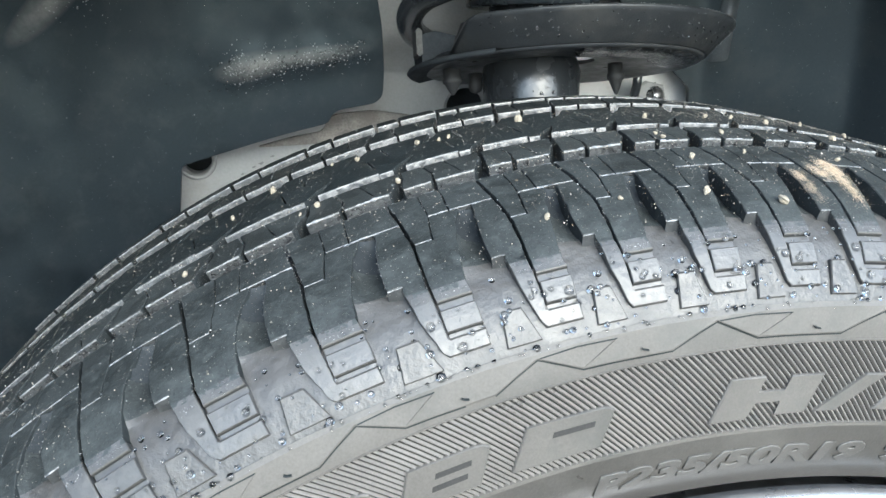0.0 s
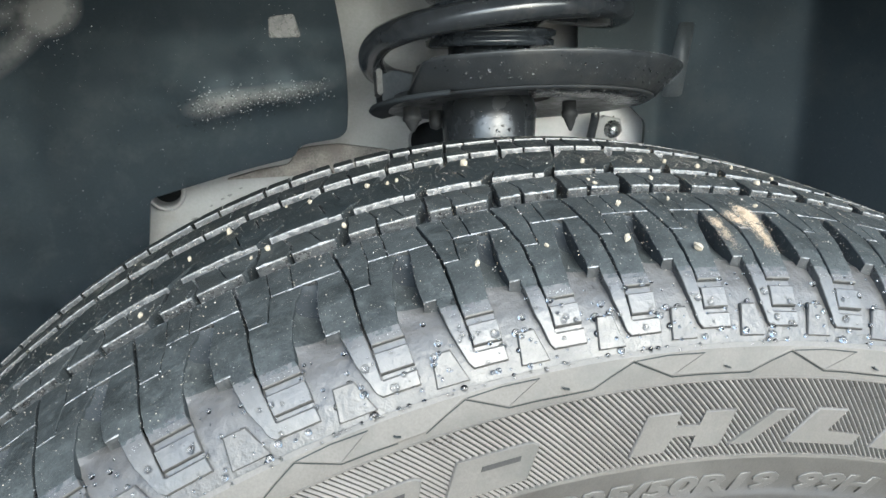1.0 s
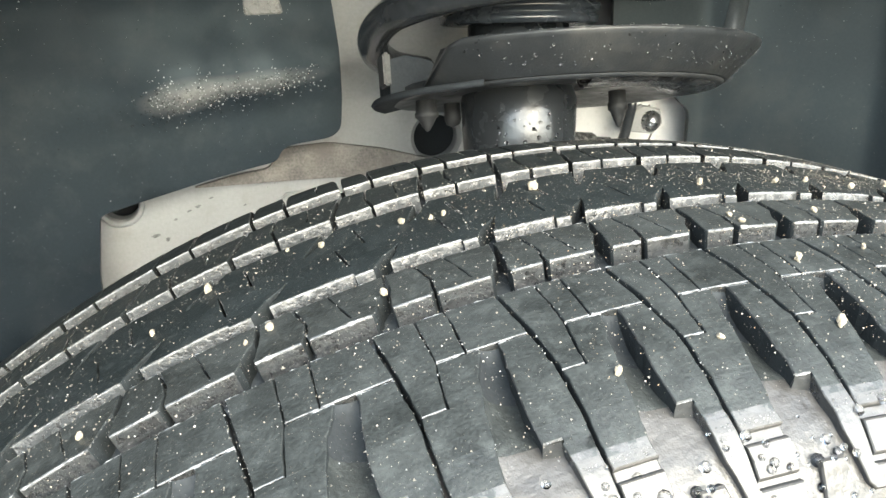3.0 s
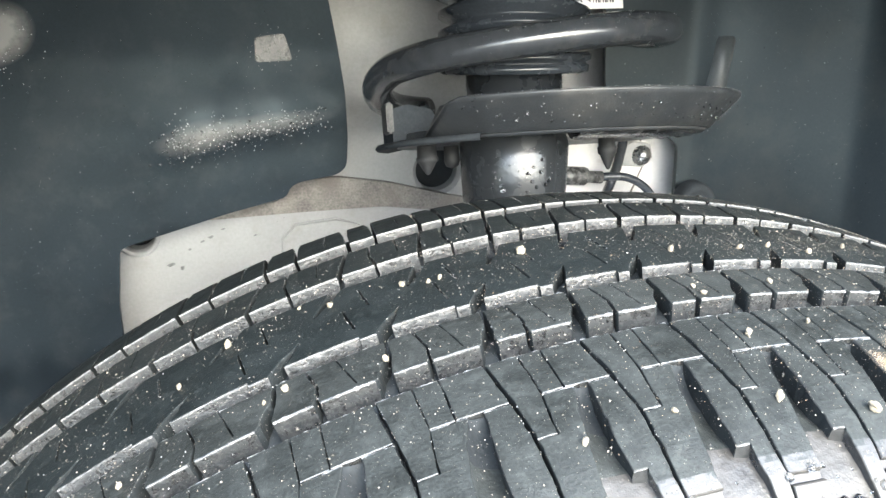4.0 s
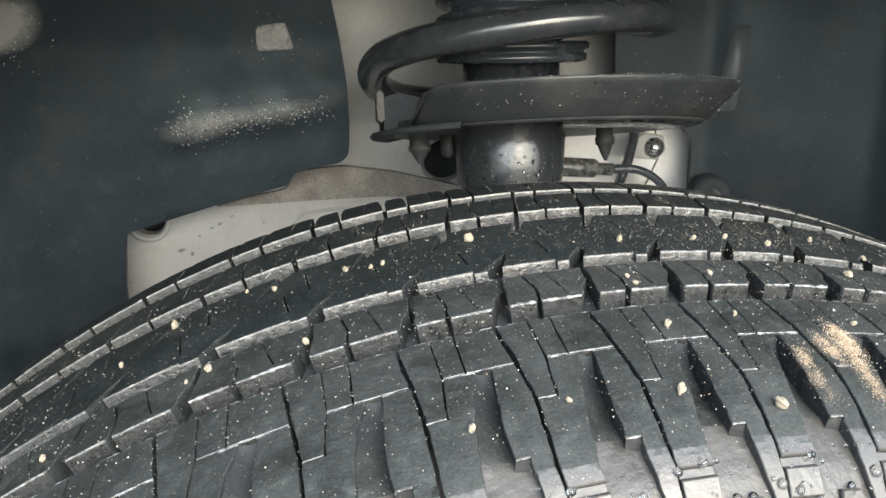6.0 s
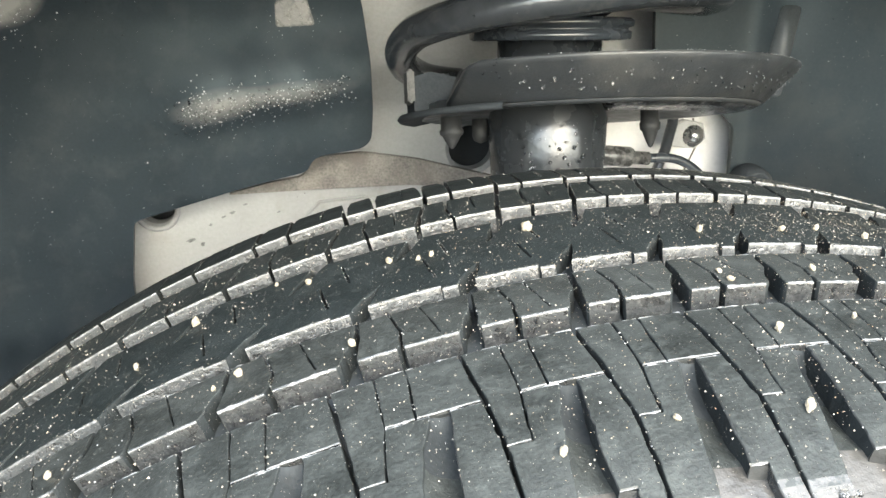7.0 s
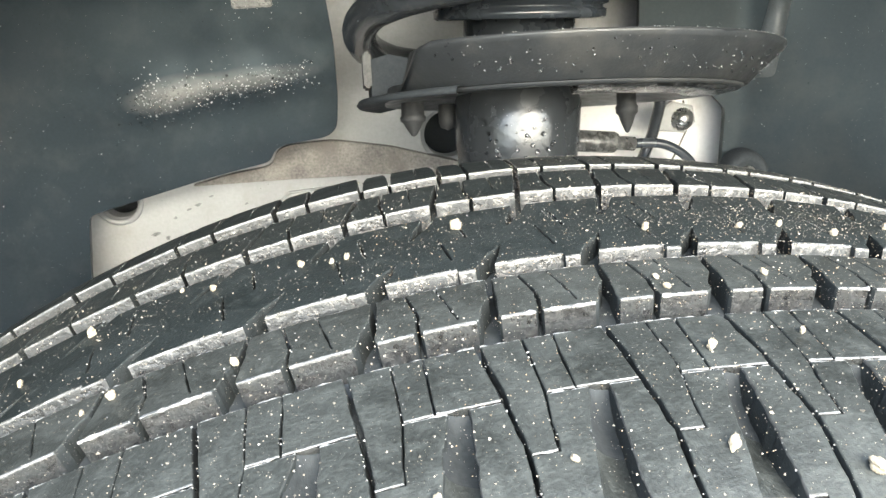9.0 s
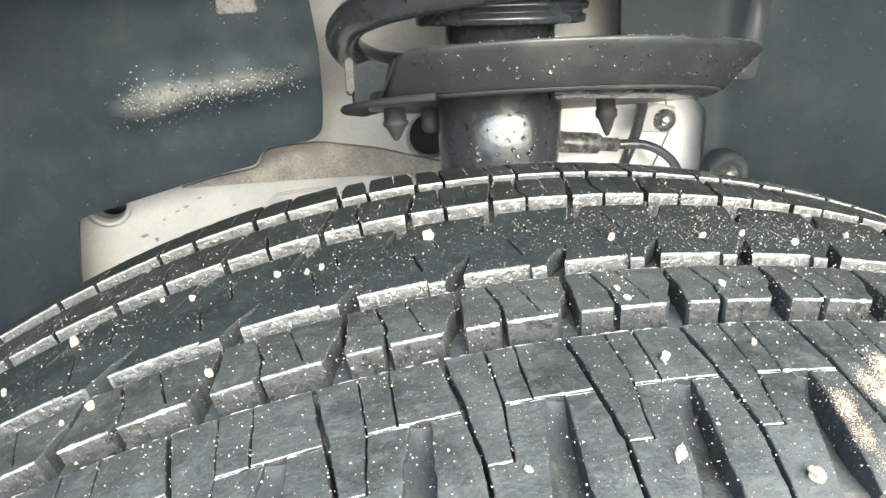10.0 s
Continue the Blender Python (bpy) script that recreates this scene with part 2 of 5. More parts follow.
smears(SMEARED, [(-0.146, 0.3555, 0.026, 0.0095, 0.20, 1.15), (-0.114, 0.3605, 0.044, 0.0065, 0.10, 0.9), (-0.2390, 0.4130, 0.020, 0.016, 0.5, 3.2), (-0.2560, 0.3975, 0.040, 0.0100, 0.75, 1.4), (-0.262, 0.412, 0.028, 0.010, 0.2, 1.0), (-0.222, 0.352, 0.075, 0.020, 1.05, 0.07)], (0.20, 0.195, 0.185))
WATER = bpy.data.materials.new("water")
WATER.use_nodes = True
_wb = WATER.node_tree.nodes["Principled BSDF"]
_wb.inputs["Transmission Weight"].default_value, _wb.inputs["IOR"].default_value = 1.0, 1.33
_wb.inputs["Roughness"].default_value = 0.02


# ---------------------------------------------------------------- mesh helpers
def finish(name, bm, mats, parent=None, label="", smooth=False):
    me = bpy.data.meshes.new(name)
    bmesh.ops.recalc_face_normals(bm, faces=bm.faces)
    bm.to_mesh(me)
    bm.free()
    for m in (mats if isinstance(mats, (list, tuple)) else [mats]):
        me.materials.append(m)
    if smooth:
        me.polygons.foreach_set("use_smooth", [True] * len(me.polygons))
    ob = new(name, me)
    ob.parent = parent
    if label:
        ob["label"] = label
    return ob


def part(name, bm, mats, parent, label="", smooth=False):
    return finish(name, bm, mats, parent, label, smooth)


def from_data(name, verts, faces, mats, parent=None, label="", smooth=False, slots=None):
    me = bpy.data.meshes.new(name)
    me.from_pydata([tuple(v) for v in verts], [], faces)
    for m in (mats if isinstance(mats, (list, tuple)) else [mats]):
        me.materials.append(m)
    if slots:
        me.polygons.foreach_set("material_index", slots)
    if smooth:
        me.polygons.foreach_set("use_smooth", [True] * len(me.polygons))
    me.update()
    ob = new(name, me)
    ob.parent = parent
    if label:
        ob["label"] = label
    return ob


def empty(name, at, label, category, group="", m=None):
    ob = new(name)
    ob.matrix_world = m if m is not None else Matrix.Translation(at)
    ob.empty_display_size = 0.02
    return tagged(ob, label, category, group)


def lathe(bm, prof, seg=48, m=Matrix.Identity(4), a0=0.0, a1=360.0):
    """Turns the profile (radius, height) about z."""
    full = abs(a1 - a0) >= 359.9
    rows, n = [], seg if full else seg + 1
    for i in range(n):
        a = radians(a0 + (a1 - a0) * i / seg)
        rows.append([bm.verts.new(m @ Vector((r * math.cos(a), r * math.sin(a), z))) for r, z in prof])
    for i in range(seg):
        p, q = rows[i], rows[(i + 1) % n]
        for j in range(len(prof) - 1):
            bm.faces.new((p[j], q[j], q[j + 1], p[j + 1]))
    return bm


def tube(bm, pts, radius, seg=12, cap=True):
    """A round bar along the points."""
    pts = [Vector(p) for p in pts]
    rings, side = [], None
    for i, p in enumerate(pts):
        d = (pts[min(i + 1, len(pts) - 1)] - pts[max(i - 1, 0)]).normalized()
        if side is None:
            side = d.orthogonal().normalized()
        side = (side - d * side.dot(d)).normalized()
        up = d.cross(side)
        r = radius(i / (len(pts) - 1)) if callable(radius) else radius
        rings.append([bm.verts.new(p + r * (math.cos(a) * side + math.sin(a) * up)) for a in [2 * math.pi * k / seg for k in range(seg)]])
    for a, b in zip(rings, rings[1:]):
        for k in range(seg):
            bm.faces.new((a[k], a[(k + 1) % seg], b[(k + 1) % seg], b[k]))
    if cap:
        bm.faces.new(rings[0][::-1])
        bm.faces.new(rings[-1])
    return bm


def slab(bm, outline, y0, y1, bevel=0.0):
    """A plate with its outline in x, z, from y0 (front) to y1."""
    f = [bm.verts.new((x, y0, z)) for x, z in outline]
    b = [bm.verts.new((x, y1, z)) for x, z in outline]
    n = len(outline)
    front = bm.faces.new(f)
    bm.faces.new(b[::-1])
    for i in range(n):
        bm.faces.new((f[i], b[i], b[(i + 1) % n], f[(i + 1) % n]))
    if bevel:
        bmesh.ops.bevel(bm, geom=[e for e in front.edges], offset=bevel, segments=3, affect="EDGES")
    return bm


# ---------------------------------------------------------------- the tyre's section
# arc position in mm (minus: outer side), y, radius
SECTION = [
    (-184, -0.1042, 0.2655), (-177, -0.1084, 0.2722), (-168, -0.1112, 0.2808), (-156, -0.1135, 0.2920), (-144, -0.1142, 0.3040),
    (-132, -0.1145, 0.3160), (-126, -0.1140, 0.3215), (-122, -0.1130, 0.3258), (-118, -0.1114, 0.3302), (-114, -0.1094, 0.3340),
    (-108, -0.1060, 0.3392), (-104, -0.1030, 0.3425), (-100, -0.0996, 0.3452), (-93, -0.0930, 0.3489), (-85, -0.0850, 0.3518),
    (-64, -0.0640, 0.3555), (-34, -0.0340, 0.3577), (0, 0.0, 0.3583), (36, 0.0360, 0.3576), (66, 0.0660, 0.3563), (85, 0.0850, 0.3542),
    (100, 0.1000, 0.3508), (108, 0.1075, 0.3462), (116, 0.1115, 0.3375), (130, 0.1140, 0.3220), (150, 0.1130, 0.3000), (180, 0.1040, 0.2690),
]
_S = np.array(SECTION)
_fine = np.linspace(-184, 180, 1457)
_ker = np.hanning(25) / np.hanning(25).sum()


def _soft(col):
    v = np.interp(_fine, _S[:, 0], _S[:, col])
    pad = np.concatenate([2 * v[0] - v[12:0:-1], v, 2 * v[-1] - v[-2:-14:-1]])
    return np.convolve(pad, _ker, "valid")


_YS, _RS = _soft(1), _soft(2)


def skin(phi, s, lift=0.0):
    """A point of the tyre's skin at phi degrees, arc position s mm, lifted by that many mm."""
    y, r = np.interp(s, _fine, _YS), np.interp(s, _fine, _RS)
    if lift:
        dy = np.interp(s + 0.5, _fine, _YS) - np.interp(s - 0.5, _fine, _YS)
        dr = np.interp(s + 0.5, _fine, _RS) - np.interp(s - 0.5, _fine, _RS)
        n = math.hypot(dy, dr)
        y, r = y - dr / n * lift / 1000, r + dy / n * lift / 1000
    a = radians(phi)
    return (r * math.sin(a), y, r * math.cos(a))


# pitch boundaries of the tread, degrees from the top
PITCH = [-44.5, -38.7, -32.9, -27.2, -21.5, -16.1, -11.45, -7.37, -3.43, 0.39, 4.1, 7.9, 11.7, 15.5]
while PITCH[-1] < 315.0:
    PITCH.append(PITCH[-1] + 300.0 / 64)
NP = len(PITCH) - 1


def phi_of(n, u):
    n, u = n + int(math.floor(u)), u - math.floor(u)
    turns, n = divmod(n, NP)
    return 360 * turns + PITCH[n] + u * (PITCH[n + 1] - PITCH[n])


tyre = empty("tyre", (0, 0, HUB), "worn black car tyre with wet gritty tread, mounted on alloy wheel", "tyre")

# ---- carcass: groove floor, shoulder, sidewalls
def floor_depth(s):
    return float(np.interp(s, [-184, -160.4, -159.6, -134.2, -133.6, -124.5, -123.5, -118, -106, -84, -68, -66, -54.5, -53, -42, -40.5, -26, -24.5, -15, -13, 21, 23, 37, 39, 56, 58, 67, 69, 96, 108, 116], [0, 0, 0.75, 0.75, 0, 0, 0.7, 1.3, 2.4, 7.0, 7.0, 3.4, 3.4, 7.0, 7.0, 6.0, 6.0, 7.0, 7.0, 5.5, 5.5, 7.0, 7.0, 4.2, 4.2, 7.0, 7.0, 4.2, 4.2, 2.5, 0]))


def carcass():
    ss = sorted(set([-160.4, -159.6, -134.2, -133.6] + list(np.linspace(-184, -126, 24)) + [-124.6, -124.2, -123.6, -122] + list(np.linspace(-120, -92, 15)) + [-85, -80, -74, -68, -66, -60, -54.5, -53, -47, -42, -40.5, -33, -26, -24.5, -20, -15, -13, -4, 4, 12, 21, 23, 30, 37, 39, 47, 56, 58, 62, 67, 69, 77, 86, 95] + list(np.linspace(98, 120, 12)) + list(np.linspace(125, 180, 10))))
    seg = 360
    verts, faces, slots = [], [], []
    for i in range(seg):
        for s in ss:
            verts.append(skin(360 * i / seg, s, -floor_depth(s)))
    k = len(ss)
    for i in range(seg):
        j = (i + 1) % seg
        for a in range(k - 1):
            faces.append((i * k + a, i * k + a + 1, j * k + a + 1, j * k + a))
            mid = (ss[a] + ss[a + 1]) / 2
            # the bead band and rib gaps take darker rubber, shade put into colour
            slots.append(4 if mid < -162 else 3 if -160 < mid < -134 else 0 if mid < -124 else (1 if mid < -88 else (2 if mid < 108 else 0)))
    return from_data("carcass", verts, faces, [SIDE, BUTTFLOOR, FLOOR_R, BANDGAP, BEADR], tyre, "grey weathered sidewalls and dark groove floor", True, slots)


carcass()


# ---- tread blocks
def edge(knots):
    """A cut's line across the tread: knots of (s, u, half width in mm)."""
    k = sorted(knots)
    s, u, w = zip(*k)
    return lambda x: (float(np.interp(x, s, u)), float(np.interp(x, s, w)))


RINGS = ((0.0, None), (0.0, 3.0), (0.0, 0.62), (0.1, 0.24), (0.4, 0.0))  # inset and drop in mm, foot to rim
DEG = math.degrees(1.0 / 350.0)  # one mm round the tread
RIMS = []  # rims of the blocks near the top, where water and sand catch


def strip(out, n, left, right, s0, s1, open0=True, open1=True, depth=7.0, lift=0.0, knots=(), step=3.5, jl=0, jr=0, top=0, wall=1, side=3, rim=1.0, flare=0.0):
    """One prism between two cut lines from s0 to s1, with rounded rims where it is open, added to out (verts, faces, slots)."""
    verts, faces, slots = out
    ss = sorted({s0, s1, *[k for k in knots if s0 < k < s1], *np.arange(s0 + step, s1 - step / 2, step)})
    base, m = len(verts), len(ss)
    for level, (inset, drop) in enumerate(RINGS):
        if level == 1:
            drop = min(drop, 0.5 * depth)
        for i, s in enumerate(ss):
            ends = (i == 0 and open0) or (i == m - 1 and open1)
            out_by = inset * rim - (flare if drop is None else flare * drop / depth if level == 1 else 0)
            sx = s + (out_by if i == 0 and open0 else 0) - (out_by if i == m - 1 and open1 else 0)
            for cut, jump, sign in ((left, jl, 1), (right, jr, -1)):
                u, w = cut(s)
                gap = w > 0.04
                phi = phi_of(n, u + jump) + sign * (w + (0.6 * inset if gap else 0)) * DEG
                if gap:
                    phi += 0.36 * DEG * noise.noise(Vector((phi * 4.0, sx * 0.45, 3.0 * sign)))
                h = lift - (depth if drop is None else drop * (1 + 0.3 * noise.noise(Vector((phi * 2.0, sx * 0.3, 9.0)))) if level == 1 else (drop * rim if ends else 0.7 * drop if gap else 0.0))
                verts.append(skin(phi, sx, h))

    def v(ring, i, k):
        return base + ring * 2 * m + 2 * i + k

    last = len(RINGS) - 1
    if top in (0, 9) and PITCH[n % NP] < 18:
        for i in range(m - 1):
            for k, cut in ((0, left), (1, right)):
                if cut(ss[i])[1] > 0.04:
                    RIMS.append((verts[v(3, i, k)], verts[v(3, i + 1, k)], 0))
        for i, shut in ((0, not open0), (m - 1, not open1)):
            if not shut:
                RIMS.append((verts[v(3, i, 0)], verts[v(3, i, 1)], 1))
    for i in range(m - 1):
        faces.append((v(last, i, 0), v(last, i, 1), v(last, i + 1, 1), v(last, i + 1, 0)))
        slots.append(top)
        for ring in range(last):
            faces.append((v(ring, i, 0), v(ring + 1, i, 0), v(ring + 1, i + 1, 0), v(ring, i + 1, 0)))
            faces.append((v(ring, i, 1), v(ring, i + 1, 1), v(ring + 1, i + 1, 1), v(ring + 1, i, 1)))
            kind = side if ring < 2 or (wall == 1 and ring == 2) else top if wall == 1 else wall
            slots += [kind, kind]
    for ring in range(last):
        faces.append((v(ring, 0, 0), v(ring, 0, 1), v(ring + 1, 0, 1), v(ring + 1, 0, 0)))
        faces.append((v(ring, m - 1, 0), v(ring + 1, m - 1, 0), v(ring + 1, m - 1, 1), v(ring, m - 1, 1)))
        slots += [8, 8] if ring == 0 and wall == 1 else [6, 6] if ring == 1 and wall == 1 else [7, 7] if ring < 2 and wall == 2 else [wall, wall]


THIN = 0.16
CUT_A = edge([(-52, 0.0, 0.48), (-69, 0.06, 0.5), (-83, 0.10, 0.44), (-100, 0.085, 0.36), (-104, 0.10, 0.24), (-114.5, 0.115, 0.18), (-120, 0.115, 0.18)])
CUT_B = edge([(-52, 0.345, THIN), (-69, 0.358, THIN), (-77, 0.318, THIN), (-84, 0.30, THIN)])
CUT_C = edge([(-52, 0.585, THIN), (-68, 0.578, THIN)])
SLOT_L = edge([(-67, 0.69, 0.2), (-72, 0.66, 0.2), (-78, 0.585, 0.2), (-86, 0.53, 0.2), (-95, 0.475, 0.2), (-101, 0.455, 0.2), (-105, 0.475, 0.2), (-120, 0.49, 0.2)])
SLOT_R = edge([(-67, 0.80, 0.2), (-72, 0.80, 0.2), (-81, 0.765, 0.2), (-90, 0.735, 0.2), (-97, 0.745, 0.2)])
LEG_IN = edge([(-60, 0.885, 0.0), (-97.8, 0.885, 0.0)])
LEG_L = edge([(-97.8, 0.865, 0.2), (-100, 0.87, 0.2), (-107.8, 0.91, 0.2), (-115.1, 0.985, 0.2), (-117, 1.01, 0.2), (-118.4, 1.055, 0.2), (-121, 1.055, 0.2)])
JOIN_A = edge([(-100, 0.10, 0.0), (-114.5, 0.115, 0.0), (-121, 0.115, 0.0)])
# second row
NOTCH = edge([(-42.6, 0.17, 2.5), (-41.9, 0.178, 2.0), (-40.8, 0.188, 1.75), (-37, 0.22, 1.6), (-33, 0.27, 0.8), (-24, 0.30, 0.55)])
R2_S1 = edge([(-42.6, 0.60, 0.85), (-41.9, 0.602, 0.5), (-40.8, 0.607, 0.36), (-35, 0.63, 0.33), (-24, 0.56, 0.28)])
R2_S2 = edge([(-42.6, 0.94, 0.0), (-40.6, 0.93, 0.0), (-40.0, 0.93, THIN), (-24, 0.82, THIN)])
# middle rib
C1 = edge([(-18, 0.32, 2.1), (-16.3, 0.34, 2.1), (-11, 0.44, 1.6), (-8.5, 0.50, 0.6), (-6.5, 0.55, 0.2), (-6, 0.56, 0.0), (9, 0.70, 0.0), (24, 0.80, 0.0)])
C2 = edge([(-18, 0.86, 0.0), (-4, 0.80, 0.0), (7.5, 0.74, 0.0), (9, 0.76, 0.6), (16, 0.88, 1.6), (24, 1.0, 2.0)])
S3A = edge([(-18, 1.08, 0.0), (-10.5, 1.06, 0.0), (-9.8, 1.06, 0.28), (5, 1.0, 0.28), (5.7, 1.0, 0.0), (24, 1.1, 0.0)])
S3B = edge([(-18, 1.16, 0.0), (-8, 1.25, 0.0), (2.5, 1.285, 0.0), (3.2, 1.285, 0.28), (17.5, 1.24, 0.28), (18.3, 1.24, 0.0), (24, 1.22, 0.0)])
# fourth and fifth rows
R4_W = edge([(36, 0.10, 0.9), (46, 0.17, 0.75), (59, 0.28, 0.7)])
R4_T = edge([(36, 0.545, 0.5), (47, 0.52, 0.45), (59, 0.575, 0.45)])
R4_S = edge([(36, 0.85, 0.0), (43, 0.86, 0.0), (44, 0.865, THIN), (59, 0.90, THIN)])
R5_A = edge([(66, 0.34, 0.75), (82, 0.36, 0.75), (86, 0.365, 1.1), (108, 0.37, 2.1)])
R5_B = edge([(66, 0.70, 0.55), (82, 0.72, 0.55), (86, 0.725, 0.9), (108, 0.73, 1.8)])
R5_S = edge([(66, 1.05, 0.0), (72, 1.06, 0.0), (73, 1.06, THIN), (108, 1.12, THIN)])


def scoop(n):
    """The floor of the wide slot: rounded at its head, falling from the left side to the right wall, rising to the shoulder."""
    verts, faces, slots = [], [], []
    ss, us = [-69.9, -70.6, -71.6, -73.5, -77, -82, -86, -90, -93, -95.5, -97.4, -97.8, -100, -102, -105, -108], [0, 0.12, 0.35, 0.7, 1.0]
    for s in ss:
        fall = float(np.interp(s, [-97, -93, -86, -77, -73.5, -71.6, -70.6, -69.9], [0.55, 0.75, 1.0, 1.0, 0.9, 0.72, 0.5, 0.25]))
        a, b = phi_of(n, SLOT_L(s)[0]) - 0.06, phi_of(n, (SLOT_R if s > -97.5 else LEG_L)(s)[0]) + 0.06
        flat = float(np.interp(s, [-99, -93], [1.0, 0.0]))
        even = float(np.interp(s, [-108, -103, -99], [2.5, 2.9, 3.3]))
        for u in us:
            deep = fall * float(np.interp(u, us, [0.6, 2.8, 4.4, 5.7, 6.5]))
            verts.append(skin(a + (b - a) * u, s, -deep * (1 - flat) - flat * even))
    for i in range(len(ss) - 1):
        for k in range(len(us) - 1):
            a = i * len(us) + k
            faces.append((a, a + 1, a + 1 + len(us), a + len(us)))
            slots.append(1 if ss[i] > -81 else 0 if ss[i] > -95 else 2)
    return verts, faces, slots


def block_end(out, n):
    """Sloping end of the block beside the wide slot."""
    verts, faces, slots = out
    o, (u0, u1) = len(verts), (SLOT_R(-97)[0], LEG_L(-98)[0])
    for u, s, h in ((u0 + 0.01, -97.0, -0.3), (u1 + 0.01, -97.5, -0.3), (u0 - 0.015, -98.3, -4.2), (u1 + 0.02, -99.2, -4.0), (u0 + 0.01, -97.0, -7.0)):
        verts.append(skin(phi_of(n, u), s, h))
    faces += [(o, o + 1, o + 3, o + 2), (o, o + 2, o + 4)]
    slots += [7, 7]


def blocks_of(n):
    """The rubber blocks of one pitch: each a list of verts, faces and slots."""
    made = []

    def block(*strips):
        out = ([], [], [])
        for args, kw in strips:
            strip(out, n, *args, **kw)
        made.append(out)

    k1 = (-69.7, -72, -77, -78, -81, -83, -86, -90, -95, -98, -100, -101, -104, -107.8, -111, -115.1, -117)
    block(((CUT_A, CUT_B, -69.7, -52.0), dict(open0=False, knots=k1)), ((CUT_A, CUT_B, -83.35, -69.7), dict(open1=False, knots=k1, rim=0.5)))
    for a, b, j in ((CUT_B, CUT_C, 0), (CUT_C, CUT_A, 1)):
        block(((a, b, -62.0, -52.0), dict(jr=j, open0=False, knots=k1)), ((a, b, -69.5, -62.0), dict(jr=j, open1=False, rim=0.5, knots=k1)))
    # long shoulder block with its raised bars on the buttress
    block(((CUT_B, SLOT_L, -83.8, -69.95), dict(open0=False, knots=k1, rim=0.6)),
          ((CUT_A, SLOT_L, -100.9, -83.8), dict(open0=False, open1=False, knots=k1)),
          ((CUT_A, SLOT_L, -102.4, -100.9), dict(open0=False, open1=False, top=4, step=1)),
          ((CUT_A, SLOT_L, -104.7, -102.4), dict(open1=False, depth=6, top=2, wall=2, side=7, flare=0.5)),
          ((CUT_A, SLOT_L, -118.2, -104.7), dict(depth=4, lift=-1.5, open1=False, top=2, wall=2, side=7)),
          ((CUT_A, SLOT_L, -112.7, -106.7), dict(depth=2.6, top=2, wall=2, side=7, flare=0.5)))
    block(((SLOT_R, LEG_IN, -97.2, -69.95), dict(knots=k1, wall=7)),
          ((LEG_IN, CUT_A, -100.2, -69.95), dict(jr=1, open0=False, knots=k1)),
          ((LEG_L, CUT_A, -100.2, -97.8), dict(jr=1, open0=False, open1=False, knots=k1, side=6)),
          ((LEG_L, CUT_A, -101.6, -100.2), dict(jr=1, open0=False, open1=False, top=4, step=1, knots=k1, side=6)),
          ((LEG_L, CUT_A, -114.2, -101.6), dict(jr=1, open0=False, open1=False, depth=4, knots=k1, step=3, top=2, wall=2, side=7)),
          ((LEG_L, JOIN_A, -118.4, -114.2), dict(jr=1, depth=4, step=1.4, open1=False, top=2, wall=2, side=7, flare=0.6)),
          ((JOIN_A, SLOT_L, -118.4, -114.2), dict(jl=1, jr=1, depth=4, step=2, top=2, wall=2, side=7, flare=0.6)))
    block_end(made[-1], n)
    k2 = (-41.9, -40.8, -40.6, -40, -37, -35, -33)
    block(((NOTCH, R2_S1, -42.6, -24.3), dict(flare=0.4, knots=k2, step=3)))
    block(((R2_S1, R2_S2, -42.6, -24.3), dict(flare=0.4, knots=k2, step=4)))
    block(((R2_S2, NOTCH, -42.6, -24.3), dict(flare=0.4, jr=1, knots=k2, step=4)))
    k3 = (-10.5, -10, -9.8, -5, -4, -3, 2.5, 3.2, 5, 5.7, 7.5, 9, 16, 17.5, 18.3)
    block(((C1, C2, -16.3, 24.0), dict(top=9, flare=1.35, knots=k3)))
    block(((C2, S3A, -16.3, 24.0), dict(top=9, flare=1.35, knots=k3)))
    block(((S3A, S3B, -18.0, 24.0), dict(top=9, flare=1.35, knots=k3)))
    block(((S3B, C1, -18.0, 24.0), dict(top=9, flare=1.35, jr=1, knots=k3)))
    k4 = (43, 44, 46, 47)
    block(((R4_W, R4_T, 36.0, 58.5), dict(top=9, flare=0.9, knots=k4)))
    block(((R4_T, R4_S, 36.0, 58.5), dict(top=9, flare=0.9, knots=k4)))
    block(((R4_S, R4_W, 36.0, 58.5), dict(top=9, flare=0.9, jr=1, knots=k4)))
    high = 1.5 * min(1.0, max(0.0, (-5.0 - PITCH[n]) / 14)) if PITCH[n] < 20 else 0.0  # raised there to fit the outline in the camera's view
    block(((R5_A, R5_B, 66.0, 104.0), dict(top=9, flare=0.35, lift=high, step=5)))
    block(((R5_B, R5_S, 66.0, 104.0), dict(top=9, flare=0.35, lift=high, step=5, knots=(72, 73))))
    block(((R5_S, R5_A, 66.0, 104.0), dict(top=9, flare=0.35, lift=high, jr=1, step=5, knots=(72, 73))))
    return made


